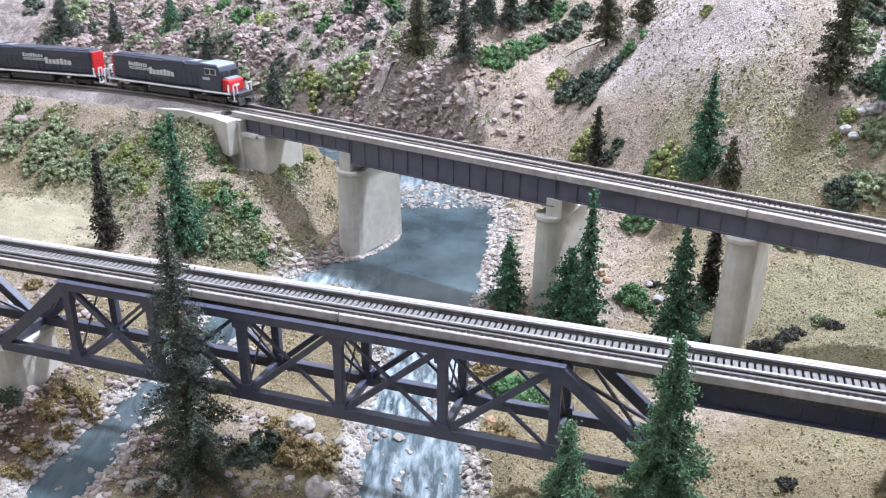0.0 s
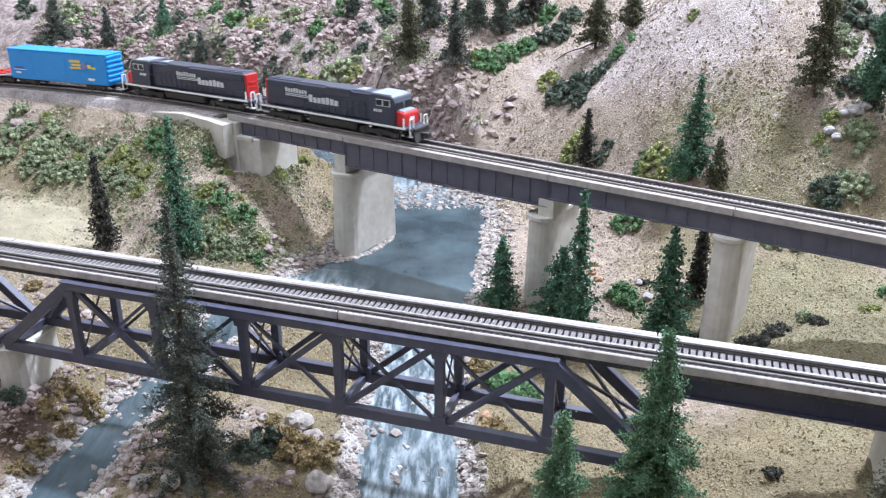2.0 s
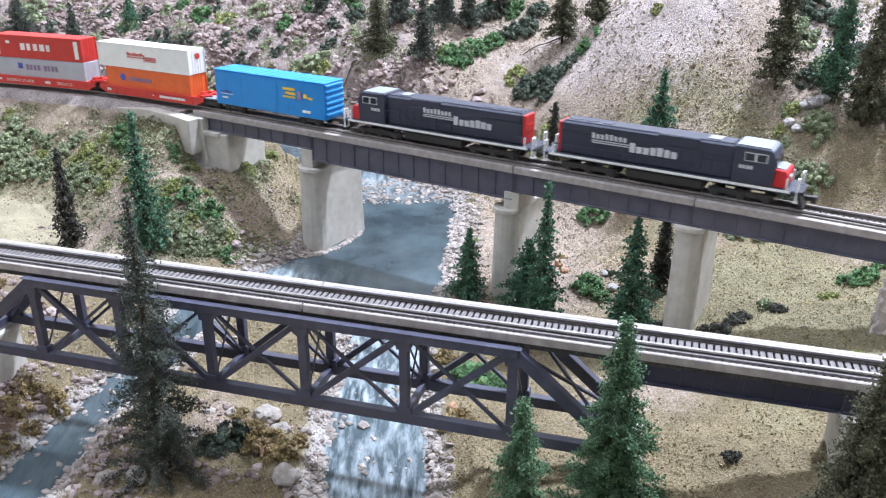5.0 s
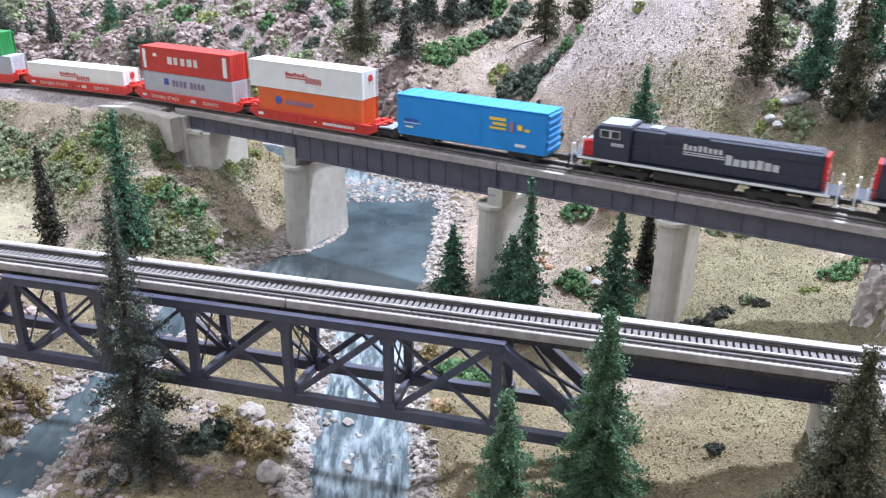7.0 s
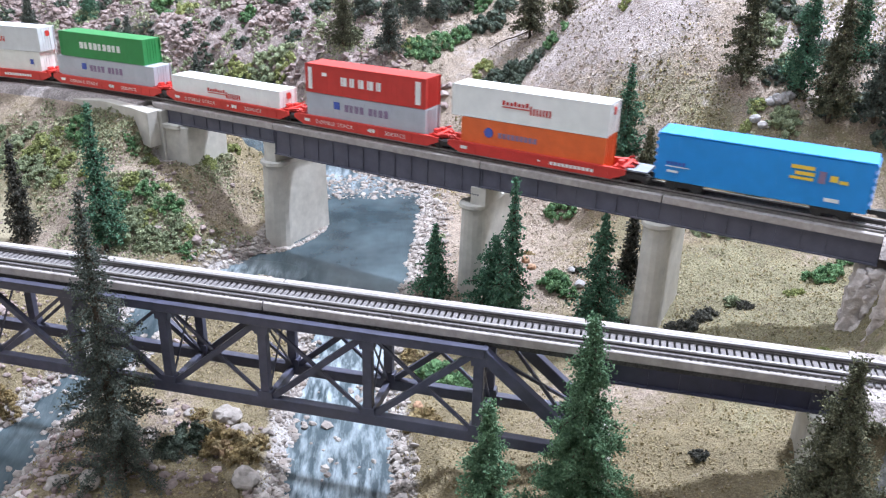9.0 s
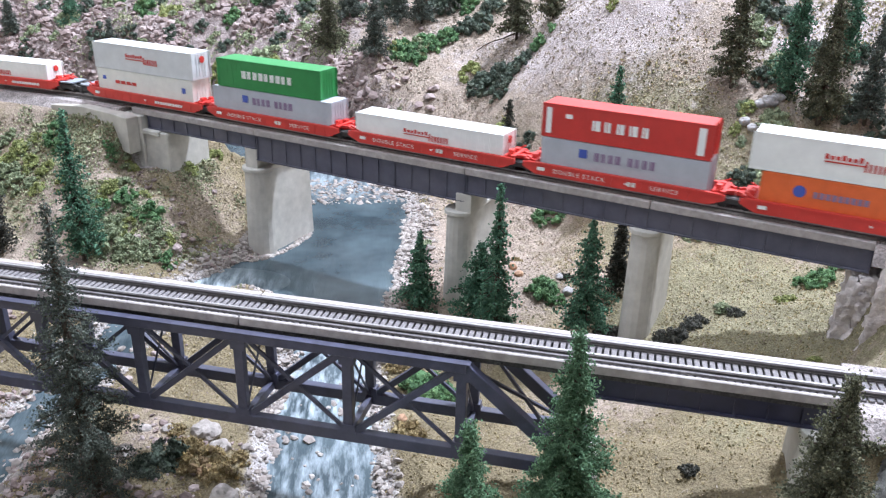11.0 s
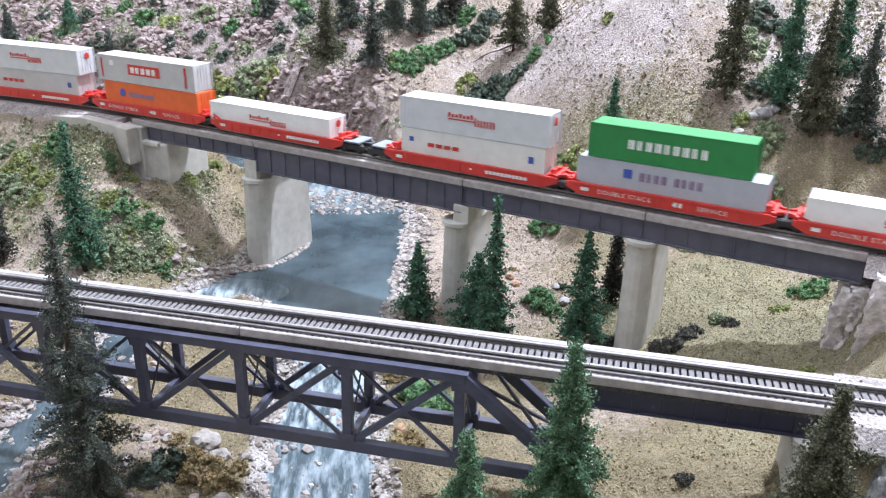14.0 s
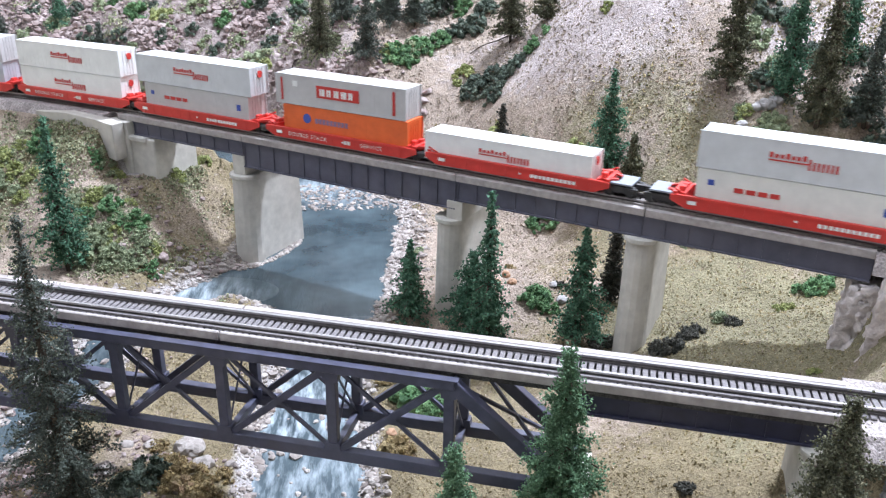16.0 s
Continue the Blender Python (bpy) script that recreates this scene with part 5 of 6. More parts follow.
def stones_and_turf():
    rng = np.random.default_rng(11)
    gap = lambda x, y: np.where((shore_gap(x, y) > -0.004) & (shore_gap(x, y) < 0.022), np.clip(1 - shore_gap(x, y) / (0.012 + 0.010 * sstep(0.36, 0.44, y)), 0, 1), 0) * np.clip(0.75 + 0.6 * lattice(x, y, 28, 51), 0.1, 1) * (1 - 0.55 * sstep(-0.085, -0.115, x) * (y < 0.42))
    x, y, z = scatter(230000, -0.28, 0.10, 0.18, 0.66, gap, rng)
    size = 0.0006 + 0.0018 * rng.uniform(0, 1, len(x)) ** 4
    tagged(new("river_stones", stone_mesh("river_stones", np.stack([x, y, z + size * 0.2], -1), size, STONES, rng)), "pale river stones along the banks", "stones", kind="stuff")
    a = rng.uniform(0, 2 * math.pi, 420)
    q = 1 + 0.35 * rng.uniform(0, 1, 420)
    fx, fy = zip(*[far_place(0.0080 + 0.0105 * k * math.cos(t), 0.017 + 0.024 * k * math.sin(t)) for t, k in zip(a, q)])
    fx, fy = np.array(fx), np.array(fy)
    size = rng.uniform(0.0007, 0.0018, len(fx))
    tagged(new("pier_stones", stone_mesh("pier_stones", np.stack([fx, fy, np.maximum(ground(fx, fy), level(fy)) + size * 0.1], -1), size, STONES, rng)), "stones piled round the foot of the river pier", "stones", kind="stuff")
    rapid = lambda x, y: np.where((shore_gap(x, y) < 0.0) & (y < 0.40), (0.35 - 0.24 * sstep(-0.085, -0.115, x)) * (1 - 0.6 * sstep(0.325, 0.305, y)) * np.clip(0.2 + lattice(x, y, 40, 52), 0, 1), np.where((shore_gap(x, y) < -0.003) & (y > 0.565) & (y < 0.62), 0.5, 0))
    x, y, z = scatter(26000, -0.20, 0.06, 0.22, 0.62, rapid, rng)
    size = 0.0008 + 0.0020 * rng.uniform(0, 1, len(x)) ** 3
    tagged(new("stream_stones", stone_mesh("stream_stones", np.stack([x, y, level(y) + size * 0.05], -1), size, STONES, rng)), "wet stones lying in the rapids", "stones", kind="stuff")
    bank = lambda x, y: np.where(shore_gap(x, y) > 0.002, np.clip(1.1 * blob(x, y, -0.20, 0.33, 0.05, 0.045) + 0.8 * blob(x, y, -0.105, 0.27, 0.06, 0.03) + 0.8 * blob(x, y, -0.085, 0.47, 0.022, 0.02) + 0.5 * lattice(x, y, 45, 62) - 0.2, 0, 1), 0)
    x, y, z = scatter(16000, -0.27, -0.05, 0.22, 0.52, bank, rng)
    size = 0.0006 + 0.0020 * rng.uniform(0, 1, len(x)) ** 3
    tagged(new("bank_stones", stone_mesh("bank_stones", np.stack([x, y, z + size * 0.2], -1), size, TALUS, rng)), "brown and grey stones lying on the dark bank", "stones", kind="stuff")
    x, y, z = scatter(90000, -0.45, 0.12, 0.58, 1.0, lambda x, y: rubble_at(x, y) * np.clip(0.5 + 0.9 * lattice(x, y, 22, 53), 0.05, 1), rng)
    size = 0.0008 + 0.0036 * rng.uniform(0, 1, len(x)) ** 3.2
    tagged(new("talus_stones", stone_mesh("talus_stones", np.stack([x, y, z + size * 0.15], -1), size, TALUS, rng, 0.75, 0.4)), "brown and grey talus rocks on the hillside", "stones", kind="stuff")
    dry = lambda x, y: (1 - 0.65 * sstep(0.36, 0.29, y)) * (1 - 0.85 * np.clip(covers(x, y)["brown"], 0, 1)) * np.where(shore_gap(x, y) > 0.006, np.clip(0.5 + 0.55 * lattice(x, y, 26, 54) + 0.3 * lattice(x, y, 80, 55), 0.06, 1) * (1 - 0.75 * rubble_at(x, y)), 0) * (np.abs(along(x, y, BANK)[0]) > 0.019) * (1 - 0.9 * np.clip(covers(x, y)["sand"], 0, 1))
    x, y, z = scatter(190000, -0.36, 0.42, 0.18, 0.80, dry, rng)
    size = rng.uniform(0.00025, 0.0009, len(x)) * (0.7 + 0.7 * sstep(0.3, 0.6, y))
    tagged(new("dry_turf", flake_mesh("dry_turf", np.stack([x, y, z + size * 0.2], -1), size, TURF, rng)), "crumbs of tan and straw turf over the ground", "turf", kind="stuff")
    wet = lambda x, y: np.where(shore_gap(x, y) > 0.008, (1 - 0.9 * np.clip(covers(x, y)["brown"], 0, 1)) * np.clip(covers(x, y)["green"] * 1.5 - 0.35 + 0.4 * lattice(x, y, 60, 56), 0, 1) * (1 - 0.9 * rubble_at(x, y)), 0) * (np.abs(along(x, y, BANK)[0]) > 0.021) * (1 - np.clip(covers(x, y)["sand"] * 1.4, 0, 1))
    x, y, z = scatter(170000, -0.36, 0.42, 0.18, 0.80, wet, rng)
    size = rng.uniform(0.0003, 0.0010, len(x)) * (0.7 + 0.7 * sstep(0.3, 0.6, y))
    tagged(new("green_turf", flake_mesh("green_turf", np.stack([x, y, z + size * 0.3], -1), size, TURFGREEN, rng)), "crumbs of green and ochre turf", "turf", kind="stuff")

    sage = lambda x, y: np.clip(1.3 * blob(x, y, -0.22, 0.53, 0.10, 0.05) + 1.1 * blob(x, y, -0.14, 0.455, 0.05, 0.03) - 0.25 + 0.8 * lattice(x, y, 40, 57) + 0.5 * lattice(x, y, 100, 58), 0, 1) * (np.abs(along(x, y, BANK)[0]) > 0.021) * (shore_gap(x, y) > 0.012) * (1 - np.clip(covers(x, y)["sand"] * 1.4, 0, 1))
    x, y, z = scatter(90000, -0.36, -0.06, 0.40, 0.62, sage, rng)
    lift = np.clip(lattice(x, y, 100, 58), 0, 1) * 0.004 * rng.uniform(0, 1, len(x))
    size = rng.uniform(0.0004, 0.0012, len(x))
    tagged(new("sage_scrub", flake_mesh("sage_scrub", np.stack([x, y, z + lift + size * 0.3], -1), size, TURFSAGE, rng)), "low sage scrub over the turf bank", "scrub", kind="stuff")
    warm = lambda x, y: np.where(shore_gap(x, y) > 0.004, np.clip(covers(x, y)["ochre"] - 0.25 + 0.7 * lattice(x, y, 50, 61), 0, 1), 0) * (y < 0.44)
    x, y, z = scatter(36000, -0.26, 0.16, 0.19, 0.46, warm, rng)
    size = rng.uniform(0.0002, 0.0008, len(x))
    tagged(new("ochre_turf", flake_mesh("ochre_turf", np.stack([x, y, z + size * 0.4], -1), size, TURFOCHRE, rng)), "ochre and rust turf on the river flats", "turf", kind="stuff")
    tufts = lambda x, y: rubble_at(x, y) * np.clip(0.04 + 0.9 * lattice(x, y, 30, 59) + 0.5 * lattice(x, y, 75, 60), 0, 1)
    x, y, z = scatter(120000, -0.45, 0.08, 0.60, 1.0, tufts, rng)
    lift = np.clip(lattice(x, y, 75, 60), 0, 1) * 0.007 * rng.uniform(0, 1, len(x))
    size = rng.uniform(0.0006, 0.0016, len(x))
    tagged(new("hill_scrub", flake_mesh("hill_scrub", np.stack([x, y, z + lift + size * 0.3], -1), size, TURFSAGE, rng)), "olive scrub growing between the talus rocks", "scrub", kind="stuff")


def dead_log(a, b, r):
    bm = bmesh.new()
    n = 6
    for k in range(n):
        p, q = [(a[0] + (b[0] - a[0]) * f, a[1] + (b[1] - a[1]) * f) for f in (k / n, (k + 1) / n)]
        za, zb = [float(ground(np.array(c[0]), np.array(c[1]))) + 0.0015 for c in (p, q)]
        w = r * (1.4 - k / n)
        beam(bm, (*p, za), (*q, zb), w, w)
    return tagged(part("dead_log", bm, BARK), "grey dead trunk lying down the slope", "log", "logs")


# ---- build ----
build_room()
build_ground()
build_water()
near_bridge()
far_bridge()
west_abutment()
pier(far_place, FAR_TURN, 0.0080, -0.002, 0.046, 0.0080, -0.012, 0.0490, 0.0030, "tall concrete pier with rounded nose standing in the river", (-0.0045, 0.0045, 0.0005, 0.0205, 0.0485, 0.0607))
pier(far_place, FAR_TURN, 0.1455, -0.002, 0.040, 0.0068, -0.006, 0.0490, 0.0030, "concrete pier with rounded nose on the river bank", (-0.0005, 0.0085, 0.0005, 0.0205, 0.0485, 0.0585))
pier(far_place, FAR_TURN, 0.2440, -0.002, 0.038, 0.0068, -0.004, 0.0590, 0.0030, "concrete pier with rounded nose on dry grass")
pier(near_place, NEAR_TURN, -0.128, -0.001, 0.0255, 0.0085, -0.035, 0.0140, 0.0024, "broad concrete pier under the truss end")
pier(near_place, NEAR_TURN, 0.1640, -0.001, 0.0255, 0.0070, -0.025, 0.0140, 0.0024, "concrete pier between truss and girder")
pier(near_place, NEAR_TURN, 0.2400, -0.001, 0.0255, 0.0060, 0.000, 0.0450, 0.0024, "pale concrete end pier on the grass slope")
track(near_line, -0.36, 0.40, 0.0606, 0.0097, 0.00245, RAIL, SLEEPER, "weathered single railway track on the truss bridge", [(0.247, 0.40, 0.016, ROADBED)], (-0.36, -0.19, -0.05, 0.09, 0.247))
track(far_rail, -0.42, 0.50, RAIL_TOP, 0.0098, 0.00245, RAILFAR, SLEEPERFAR, "weathered railway track that bends onto the girder bridge", [(-0.42, -0.095, 0.0145, ROADBED), (0.338, 0.50, 0.0145, ROADBED)], (-0.084, 0.05, 0.19, 0.338))
train()
stones_and_turf()
# conifers: place, height, spread
pine(-0.1035, 0.2705, -0.0240, 0.1275, 0.0247, PINEGREY, "tall grey-green conifer in front of the truss bridge", seed=1, taper=0.95, dense=1.9, crumb=0.58, bare=0.1)
pine(0.0673, 0.2150, -0.0120, 0.0935, 0.0223, PINELIT, "bright green conifer in front of the truss bridge", seed=2, taper=0.85, dense=4.0, crumb=0.58, bare=0.1)
pine(0.0315, 0.1854, -0.0180, 0.0891, 0.0180, PINELIT, "small bright green conifer in front of the truss", seed=3, taper=0.72, dense=4.0, crumb=0.58, bare=0.1)
pine(0.1255, 0.1710, 0.0120, 0.0792, 0.0239, PINEOLIVE, "olive grey conifer beside the track at the bridge end", seed=4, taper=0.9, dense=3.6, crumb=0.56, bare=0.1)
pine(-0.1577, 0.4407, 0.0068, 0.0864, 0.0186, PINE, "slim green conifer on the turf bank", seed=5, taper=1.0, dense=1.0, crumb=1.0, bare=0.1)
pine(-0.2090, 0.4554, 0.0056, 0.0624, 0.0109, PINEDARK, "small dark brown-green conifer on the sandy bank", seed=6, taper=1.0, dense=1.0, crumb=1.0, bare=0.1)
pine(0.0646, 0.3637, -0.0111, 0.0879, 0.0149, PINE, "green conifer between the two bridges", seed=7, taper=1.0, dense=1.0, crumb=1.0, bare=0.1)
pine(0.0594, 0.3836, -0.0027, 0.0412, 0.0219, PINE, "bushy green conifer between the two bridges", seed=8, taper=1.0, dense=1.0, crumb=1.0, bare=0.1)
pine(0.0287, 0.3963, -0.0037, 0.0434, 0.0140, PINE, "slim green conifer by the river bank", seed=9, taper=1.0, dense=1.0, crumb=1.0, bare=0.1)
pine(0.1100, 0.3638, -0.0002, 0.0589, 0.0181, PINE, "green conifer before the concrete pier", seed=10, taper=1.0, dense=1.0, crumb=1.0, bare=0.1)
pine(0.1333, 0.3916, 0.0057, 0.0472, 0.0089, PINEDARK, "thin brown conifer behind the pier", seed=11, taper=1.0, dense=1.0, crumb=1.0, bare=0.1)
pine(0.1541, 0.4930, 0.0415, 0.0652, 0.0191, PINE, "dark green conifer behind the girder bridge", seed=12, taper=1.0, dense=1.0, crumb=1.0, bare=0.1)
pine(0.0977, 0.5553, 0.0305, 0.0421, 0.0095, PINEDARK, "thin dark conifer behind the girder bridge", seed=13, taper=1.0, dense=1.0, crumb=1.0, bare=0.1)
pine(0.1646, 0.4755, 0.0428, 0.0291, 0.0089, PINEOLIVE, "small olive conifer behind the girder bridge", seed=14, taper=1.0, dense=1.0, crumb=1.0, bare=0.1)
pine(-0.0353, 0.7407, 0.0732, 0.0684, 0.0222, PINEOLIVE, "olive conifer on the hillside", seed=15, taper=1.0, dense=1.0, crumb=1.0, bare=0.1)
pine(0.0054, 0.6874, 0.0787, 0.0627, 0.0159, PINEGREY, "grey-green conifer on the hillside", seed=16, taper=1.0, dense=1.0, crumb=1.0, bare=0.1)
pine(0.1166, 0.6567, 0.0995, 0.0572, 0.0203, PINEOLIVE, "yellow-green conifer on the hillside", seed=17, taper=1.0, dense=1.0, crumb=1.0, bare=0.1)
pine(0.1410, 0.6393, 0.1165, 0.0415, 0.0128, PINEOLIVE, "olive conifer on the hillside", seed=18, taper=1.0, dense=1.0, crumb=1.0, bare=0.1)
pine(0.0456, 0.7263, 0.1002, 0.0564, 0.0146, PINEGREY, "grey conifer on the hillside", seed=19, taper=1.0, dense=1.0, crumb=1.0, bare=0.1)
pine(0.2275, 0.5004, 0.0950, 0.0872, 0.0175, PINEOLIVE, "broad olive-grey conifer on the slope", seed=20, taper=1.0, dense=1.2, crumb=1.0, bare=0.1)
pine(0.2553, 0.4810, 0.0902, 0.0906, 0.0150, PINE, "deep green conifer on the slope", seed=21, taper=1.0, dense=1.2, crumb=1.0, bare=0.1)
pine(0.2662, 0.4611, 0.0809, 0.0832, 0.0193, PINEOLIVE, "brown-olive conifer on the slope", seed=22, taper=1.0, dense=1.2, crumb=1.0, bare=0.1)
pine(0.2891, 0.4524, 0.0818, 0.0653, 0.0144, PINEGREY, "grey-green conifer on the slope", seed=23, taper=1.0, dense=1.0, crumb=1.0, bare=0.1)
pine(0.3090, 0.4368, 0.0702, 0.0964, 0.0161, PINEGREY, "dark conifer on the slope", seed=24, taper=1.0, dense=1.0, crumb=1.0, bare=0.1)
pine(-0.4191, 0.8914, 0.0661, 0.0536, 0.0242, PINEGREY, "dark conifer on the hill behind the bend", seed=25, taper=1.0, dense=1.0, crumb=1.0, bare=0.1)
pine(-0.2982, 0.8784, 0.0756, 0.0375, 0.0154, PINE, "small green conifer on the rocky hill", seed=26, taper=1.0, dense=1.0, crumb=1.0, bare=0.1)
pine(-0.2499, 0.8353, 0.0548, 0.0313, 0.0103, PINEGREY, "small grey conifer on the rocky hill", seed=27, taper=1.0, dense=1.0, crumb=1.0, bare=0.1)
pine(-0.1782, 0.7955, 0.0159, 0.0420, 0.0156, PINEGREY, "bushy conifer behind the track", seed=28, taper=1.0, dense=1.0, crumb=1.0, bare=0.1)
pine(-0.0962, 0.8577, 0.0956, 0.0476, 0.0137, PINEGREY, "grey conifer on the hillside", seed=29, taper=1.0, dense=1.0, crumb=1.0, bare=0.1)
pine(-0.3577, 0.8738, 0.0655, 0.0392, 0.0119, PINEGREY, "small grey conifer on the rocky hill", seed=30, taper=1.0, dense=1.0, crumb=1.0, bare=0.1)
pine(0.0251, 0.7425, 0.0994, 0.0515, 0.0169, PINEGREY, "dark conifer on the hilltop", seed=31, taper=1.0, dense=1.0, crumb=1.0, bare=0.1)
pine(-0.0172, 0.7823, 0.0989, 0.0494, 0.0178, PINEGREY, "dark grey conifer on the hilltop", seed=32, taper=1.0, dense=1.0, crumb=1.0, bare=0.1)
pine(0.0759, 0.7449, 0.1119, 0.0438, 0.0168, PINEDARK, "dark conifer on the hilltop", seed=33, taper=1.0, dense=1.0, crumb=1.0, bare=0.1)
pine(0.2938, 0.4939, 0.1090, 0.0655, 0.0118, PINE, "green conifer high on the slope", seed=35, taper=1.0, dense=1.0, crumb=1.0, bare=0.1)
for i, (x, y, r) in enumerate([(-0.317, 0.587, 0.0099), (-0.316, 0.558, 0.0096), (-0.292, 0.558, 0.0120), (-0.287, 0.568, 0.0105), (-0.261, 0.532, 0.0116), (-0.244, 0.537, 0.0116), (-0.258, 0.550, 0.0079), (-0.305, 0.572, 0.0089), (-0.153, 0.516, 0.0082), (-0.146, 0.529, 0.0045), (-0.147, 0.451, 0.0115), (-0.139, 0.444, 0.0067), (-0.161, 0.455, 0.0075), (-0.143, 0.484, 0.0063), (-0.222, 0.518, 0.0075), (-0.119, 0.454, 0.0061), (-0.278, 0.549, 0.0118), (-0.295, 0.546, 0.0110), (-0.249, 0.534, 0.0108), (-0.232, 0.519, 0.0098), (-0.271, 0.557, 0.0095), (-0.280, 0.536, 0.0101), (-0.315, 0.567, 0.0113), (-0.219, 0.509, 0.0082), (-0.158, 0.462, 0.0082), (-0.136, 0.448, 0.0094), (-0.123, 0.448, 0.0081)]):
    bush(x, y, r * 0.72, BUSHSAGE, "sage green bush on the turf bank", 1400 + i, 0.95)
for i, (x, y, r) in enumerate([(-0.199, 0.534, 0.0084), (-0.140, 0.472, 0.0083), (-0.124, 0.467, 0.0076), (-0.114, 0.445, 0.0060), (-0.155, 0.468, 0.0062), (-0.132, 0.464, 0.0055), (-0.159, 0.513, 0.0051), (-0.194, 0.524, 0.0060), (-0.132, 0.547, 0.0070), (-0.125, 0.552, 0.0055)]):
    bush(x, y, r * 0.85, BUSHGREEN, "bright green bush on the turf bank", 1440 + i, 0.9)
for i, (x, y, r) in enumerate([(-0.103, 0.548, 0.0055), (-0.114, 0.558, 0.0040), (-0.213, 0.522, 0.0060), (-0.151, 0.480, 0.0056), (-0.115, 0.523, 0.0060), (-0.201, 0.514, 0.0059), (-0.222, 0.532, 0.0061), (-0.182, 0.495, 0.0058), (-0.203, 0.501, 0.0051), (-0.148, 0.516, 0.0045)]):
    bush(x, y, r, BUSHLIME, "yellow-green bush near the river", 1480 + i, 0.8)
for i, (x, y, r) in enumerate([(0.118, 0.493, 0.0094), (0.095, 0.399, 0.0085), (0.101, 0.392, 0.0054), (0.028, 0.335, 0.0113), (0.038, 0.328, 0.0063), (0.111, 0.497, 0.0051)]):
    bush(x, y, r, BUSHGREEN, "green bush on the dry bank between the bridges", 1520 + i, 0.8)
# Dark bushes; part of the bridge's shadow on them is in the foam colour.
for i, (x, y, r) in enumerate([(0.160, 0.347, 0.0060), (0.145, 0.339, 0.0079), (0.156, 0.344, 0.0058), (0.123, 0.363, 0.0073), (0.109, 0.410, 0.0037), (0.118, 0.238, 0.0032), (0.109, 0.374, 0.0064), (0.180, 0.350, 0.0048)]):
    bush(x, y, r, PINEDARK, "dark brown-green bush beside the concrete pier, bridge shade in its colour", 1560 + i, 0.45)
for i, (x, y, r) in enumerate([(0.176, 0.353, 0.0043), (0.200, 0.425, 0.0044), (0.188, 0.432, 0.0064), (0.215, 0.426, 0.0031), (0.035, 0.474, 0.0050)]):
    bush(x, y, r, BUSHSAGE, "sage bush on dry grass", 1600 + i, 0.6)
for i, (x, y, r) in enumerate([(0.238, 0.379, 0.0072), (0.230, 0.378, 0.0059), (0.252, 0.387, 0.0048)]):
    bush(x, y, r, BUSHGREEN, "green bush under the end of the girder bridge", 1640 + i, 0.8)
for i, (x, y, r) in enumerate([(0.211, 0.361, 0.0046), (0.186, 0.286, 0.0023), (0.231, 0.481, 0.0055), (0.222, 0.473, 0.0034)]):
    bush(x, y, r, BUSHLIME, "yellow-green bush on dry grass", 1680 + i, 0.7)
for i, (x, y, r) in enumerate([(0.019, 0.301, 0.0084), (-0.065, 0.286, 0.0096), (-0.074, 0.298, 0.0059), (-0.180, 0.290, 0.0058), (-0.181, 0.276, 0.0052), (-0.175, 0.305, 0.0046), (-0.058, 0.278, 0.0070), (-0.051, 0.290, 0.0039), (-0.082, 0.311, 0.0046), (-0.174, 0.327, 0.0064), (-0.183, 0.325, 0.0058), (-0.183, 0.313, 0.0062), (-0.169, 0.320, 0.0053), (-0.227, 0.397, 0.0049), (-0.150, 0.383, 0.0060), (0.089, 0.446, 0.0033), (0.016, 0.353, 0.0056)]):
    bush(x, y, r, BUSHOCHRE, "ochre and rust bush on the river bank", 1720 + i, 0.6)
for i, (x, y, r) in enumerate([(-0.081, 0.290, 0.0082), (-0.086, 0.285, 0.0072), (-0.200, 0.312, 0.0061), (-0.112, 0.299, 0.0055)]):
    bush(x, y, r, BUSHDARK, "dark bush on the island", 1760 + i, 0.8)
for i, (x, y, r) in enumerate([(-0.104, 0.768, 0.0159), (-0.117, 0.778, 0.0096), (-0.301, 0.875, 0.0118), (-0.211, 0.806, 0.0100), (-0.159, 0.796, 0.0099), (-0.415, 0.922, 0.0149), (-0.335, 0.866, 0.0106), (-0.163, 0.874, 0.0117), (0.043, 0.692, 0.0094)]):
    bush(x, y, r, BUSHSAGE, "olive bush on the rocky hill", 1800 + i, 0.8)
for i, (x, y, r) in enumerate([(-0.133, 0.776, 0.0107), (-0.091, 0.759, 0.0105), (-0.143, 0.788, 0.0076), (0.080, 0.657, 0.0081), (0.092, 0.573, 0.0097), (0.136, 0.519, 0.0089), (0.143, 0.511, 0.0073), (0.169, 0.579, 0.0038), (-0.196, 0.858, 0.0104), (0.024, 0.692, 0.0085)]):
    bush(x, y, r, BUSHLIME, "yellow-green bush on the rocky hill", 1840 + i, 0.8)
for i, (x, y, r) in enumerate([(-0.222, 0.872, 0.0105), (-0.249, 0.898, 0.0084), (-0.134, 0.849, 0.0091), (-0.067, 0.843, 0.0101), (0.029, 0.688, 0.0103), (0.048, 0.694, 0.0113), (0.065, 0.701, 0.0095), (0.038, 0.683, 0.0093), (0.130, 0.618, 0.0083), (0.086, 0.739, 0.0098), (0.150, 0.502, 0.0079), (0.129, 0.526, 0.0052), (-0.110, 0.870, 0.0081)]):
    bush(x, y, r, BUSHGREEN, "bright green bush on the hillside", 1880 + i, 0.9)
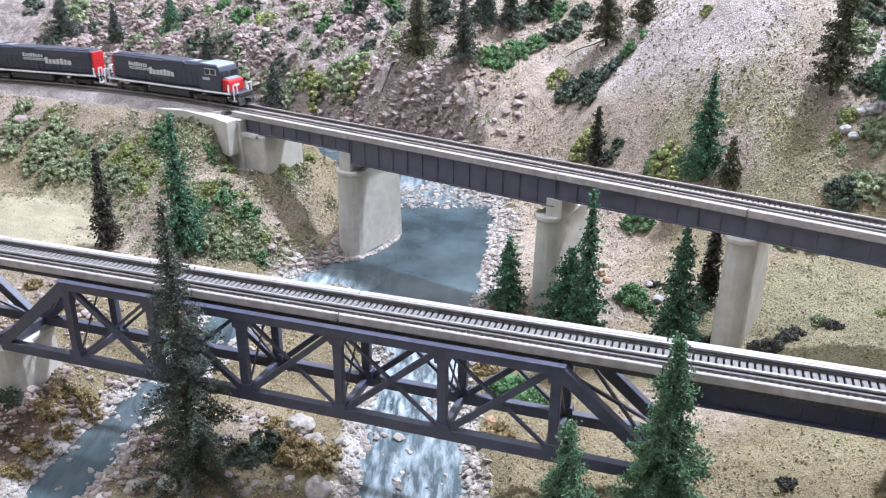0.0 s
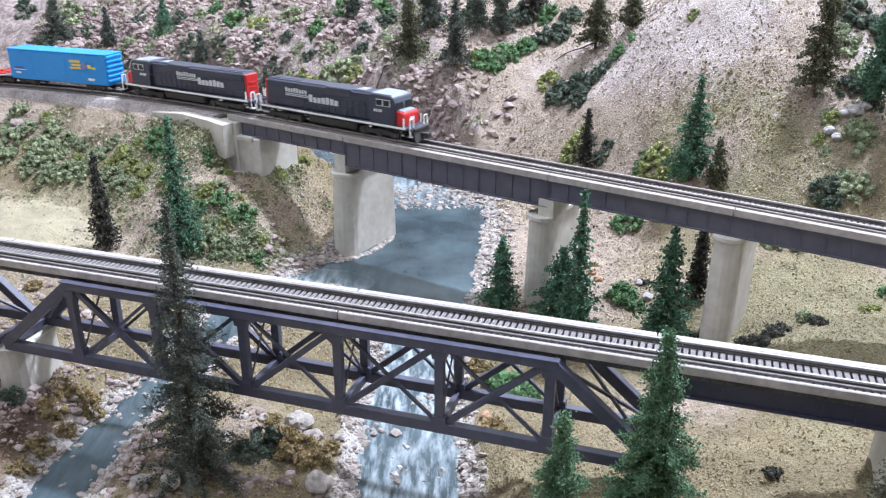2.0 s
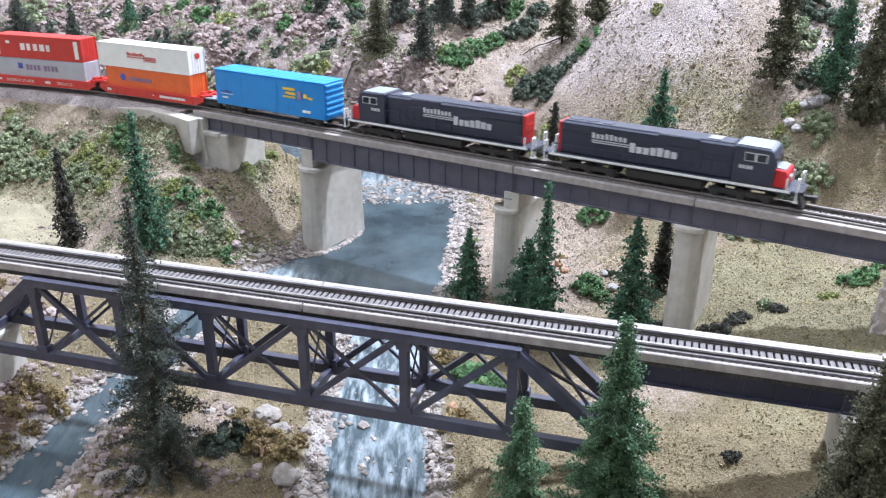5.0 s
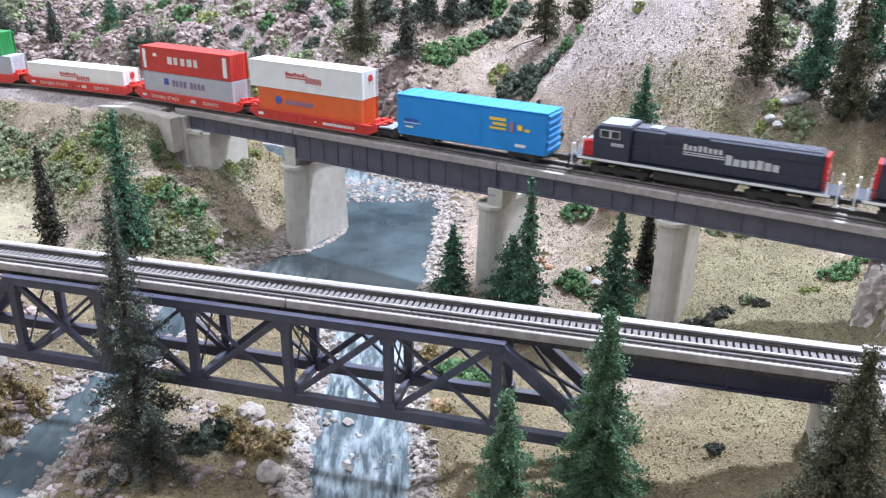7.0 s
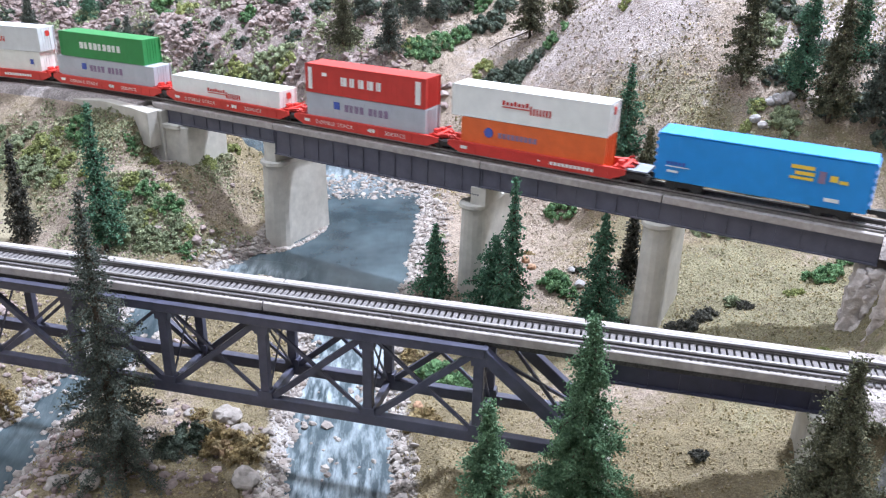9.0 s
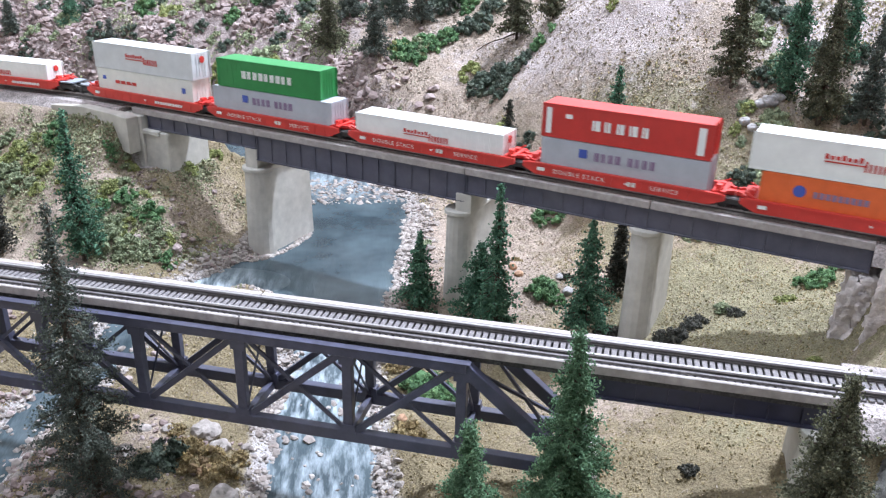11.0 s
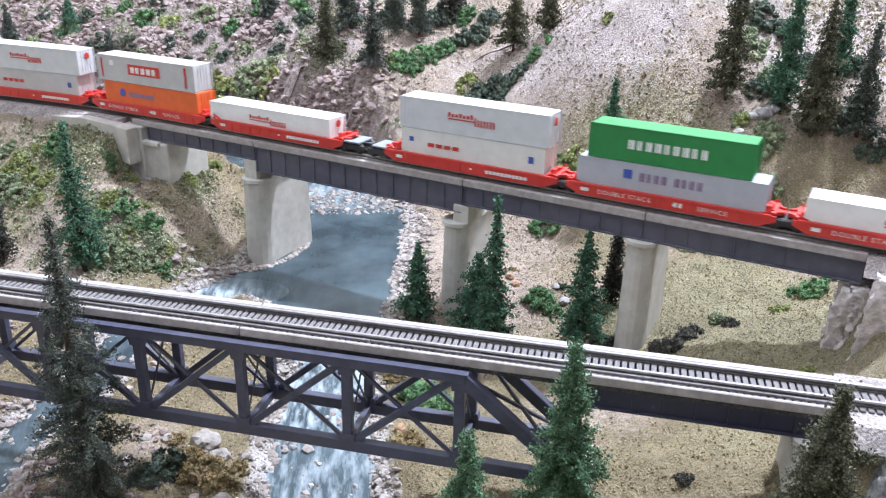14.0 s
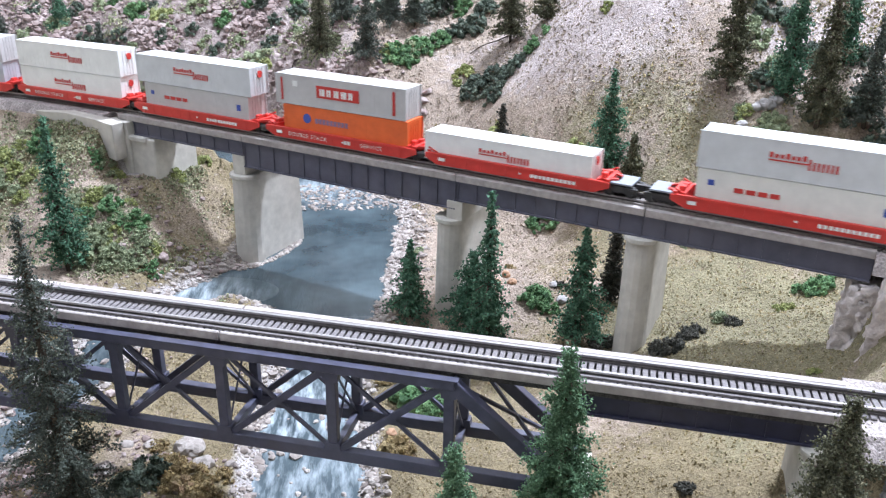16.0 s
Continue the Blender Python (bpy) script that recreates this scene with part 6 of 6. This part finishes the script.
for i, (x, y, r) in enumerate([(0.091, 0.709, 0.0124), (0.079, 0.709, 0.0086), (0.095, 0.624, 0.0120), (0.106, 0.615, 0.0093), (0.084, 0.635, 0.0096), (0.114, 0.614, 0.0075), (0.099, 0.607, 0.0075), (0.065, 0.745, 0.0139), (0.109, 0.552, 0.0063), (-0.015, 0.788, 0.0137), (0.021, 0.781, 0.0125), (0.106, 0.725, 0.0096), (0.222, 0.445, 0.0083), (0.216, 0.446, 0.0064), (-0.263, 0.842, 0.0115), (-0.426, 0.885, 0.0120), (-0.060, 0.826, 0.0099)]):
    bush(x, y, r, BUSHDARK, "dark green bush on the hillside", 1920 + i, 0.9)
for i, (x, y, r) in enumerate([(0.235, 0.444, 0.0089), (0.228, 0.449, 0.0064), (0.229, 0.483, 0.0047), (0.224, 0.466, 0.0033), (0.242, 0.465, 0.0098), (0.251, 0.527, 0.0106), (0.256, 0.500, 0.0102)]):
    bush(x, y, r, BUSHSAGE, "sage bush on the slope", 1960 + i, 0.8)
for i, (x, y, r) in enumerate([(-0.320, 0.583, 0.0058), (-0.273, 0.547, 0.0063), (-0.294, 0.550, 0.0071), (-0.233, 0.544, 0.0054), (-0.250, 0.525, 0.0061), (-0.273, 0.534, 0.0062), (-0.220, 0.533, 0.0046), (-0.227, 0.510, 0.0052), (-0.163, 0.479, 0.0056), (-0.155, 0.459, 0.0061), (-0.129, 0.448, 0.0060), (-0.123, 0.459, 0.0048), (-0.190, 0.527, 0.0038), (-0.145, 0.459, 0.0068), (-0.136, 0.468, 0.0055), (-0.323, 0.573, 0.0065), (-0.210, 0.509, 0.0044), (-0.151, 0.447, 0.0047)]):
    bush(x, y, r, BUSHSAGE, "small sage bush on the turf bank", 2000 + i, 0.6)
for i, (x, y, r) in enumerate([(-0.260, 0.542, 0.0055), (-0.230, 0.527, 0.0053), (-0.213, 0.537, 0.0038), (-0.138, 0.459, 0.0048), (-0.155, 0.477, 0.0042), (-0.132, 0.482, 0.0035), (-0.300, 0.562, 0.0048), (-0.160, 0.450, 0.0040), (-0.114, 0.456, 0.0034), (-0.293, 0.579, 0.0041)]):
    bush(x, y, r, BUSHLIME, "yellow-green scrub on the turf bank", 2040 + i, 0.6)
for i, (x, y, r) in enumerate([(-0.476, 0.947, 0.0127), (-0.388, 0.899, 0.0085), (-0.333, 0.903, 0.0085), (-0.286, 0.890, 0.0084), (-0.232, 0.837, 0.0079), (-0.191, 0.831, 0.0079), (-0.164, 0.840, 0.0068), (-0.138, 0.814, 0.0078), (-0.085, 0.791, 0.0075), (-0.172, 0.812, 0.0078), (-0.099, 0.757, 0.0074), (-0.133, 0.772, 0.0075), (-0.214, 0.891, 0.0083), (-0.082, 0.814, 0.0077), (-0.337, 0.851, 0.0070)]):
    bush(x, y, r, BUSHDARK, "dark scrub on the rocky hill", 2080 + i, 0.8)
for i, (x, y, r) in enumerate([(-0.262, 0.889, 0.0083), (-0.309, 0.857, 0.0070), (-0.219, 0.825, 0.0068), (-0.188, 0.850, 0.0069), (-0.151, 0.827, 0.0067), (-0.115, 0.811, 0.0077), (-0.088, 0.768, 0.0063), (-0.164, 0.794, 0.0088), (-0.189, 0.807, 0.0078), (-0.058, 0.791, 0.0064), (-0.390, 0.925, 0.0074), (-0.025, 0.753, 0.0071)]):
    bush(x, y, r, BUSHSAGE, "olive scrub on the rocky hill", 2120 + i, 0.8)
for i, (x, y, r) in enumerate([(0.246, 0.497, 0.0070), (0.255, 0.483, 0.0062), (0.269, 0.466, 0.0067), (0.284, 0.461, 0.0080), (0.298, 0.465, 0.0080), (0.265, 0.545, 0.0112), (0.277, 0.534, 0.0096), (0.282, 0.508, 0.0093), (0.294, 0.503, 0.0071), (0.307, 0.493, 0.0084), (0.294, 0.444, 0.0078)]):
    bush(x, y, r, BUSHDARK, "dark bush on the upper slope", 2160 + i, 0.9)
for i, (x, y, r) in enumerate([(-0.061, 0.297, 0.0049), (-0.068, 0.307, 0.0056), (-0.074, 0.301, 0.0030), (-0.099, 0.295, 0.0044), (-0.085, 0.312, 0.0031), (-0.096, 0.313, 0.0026), (-0.103, 0.274, 0.0046), (-0.113, 0.263, 0.0049), (-0.054, 0.265, 0.0054), (-0.096, 0.279, 0.0038), (-0.126, 0.263, 0.0041)]):
    boulder(x, y, r, STONES, "pale grey rounded boulder on the island", 550 + i, 0.75)
for i, (x, y, r) in enumerate([(0.243, 0.479, 0.0053), (0.238, 0.480, 0.0040), (0.228, 0.475, 0.0036), (0.231, 0.469, 0.0033), (0.250, 0.482, 0.0040), (0.109, 0.398, 0.0030), (0.107, 0.410, 0.0025)]):
    boulder(x, y, r, WHITEROCK, "white rock on the slope", 560 + i, 0.75)
for i, (x, y, r) in enumerate([(0.084, 0.431, 0.0032), (0.086, 0.421, 0.0025), (0.078, 0.422, 0.0022), (0.133, 0.486, 0.0050), (0.017, 0.313, 0.0026)]):
    boulder(x, y, r, REDROCK, "orange-brown rock on dry ground", 570 + i, 0.75)
rock_face(FAR, FAR_TURN, (0.325, 0.352, -0.003, 0.026, 0.008, 0.0585), PLASTER, "pale pink plaster rock under the girder end", 1)
rock_face(FAR, FAR_TURN, (0.336, 0.385, -0.016, 0.0005, 0.006, 0.0690), PLASTER, "pale pink plaster rock face beside the girder end", 2)
rock_face(NEAR, NEAR_TURN, (0.250, 0.300, -0.024, 0.0005, 0.004, 0.0540), SPECKLED, "dark rock with white flecks beside the track", 3)
for i, (x, y, r) in enumerate([(-0.315, 0.580, 0.0049), (-0.110, 0.454, 0.0034), (-0.098, 0.513, 0.0022), (-0.132, 0.454, 0.0024), (0.104, 0.392, 0.0024), (-0.159, 0.461, 0.0027), (-0.193, 0.319, 0.0031), (-0.175, 0.317, 0.0026)]):
    boulder(x, y, r, TALUS, "brown rock on the bank", 600 + i, 0.75)
dead_log((-0.0498, 0.7583), (-0.0665, 0.7284), 0.0011)
dead_log((0.1285, 0.6707), (0.0879, 0.6771), 0.0009)
motions()
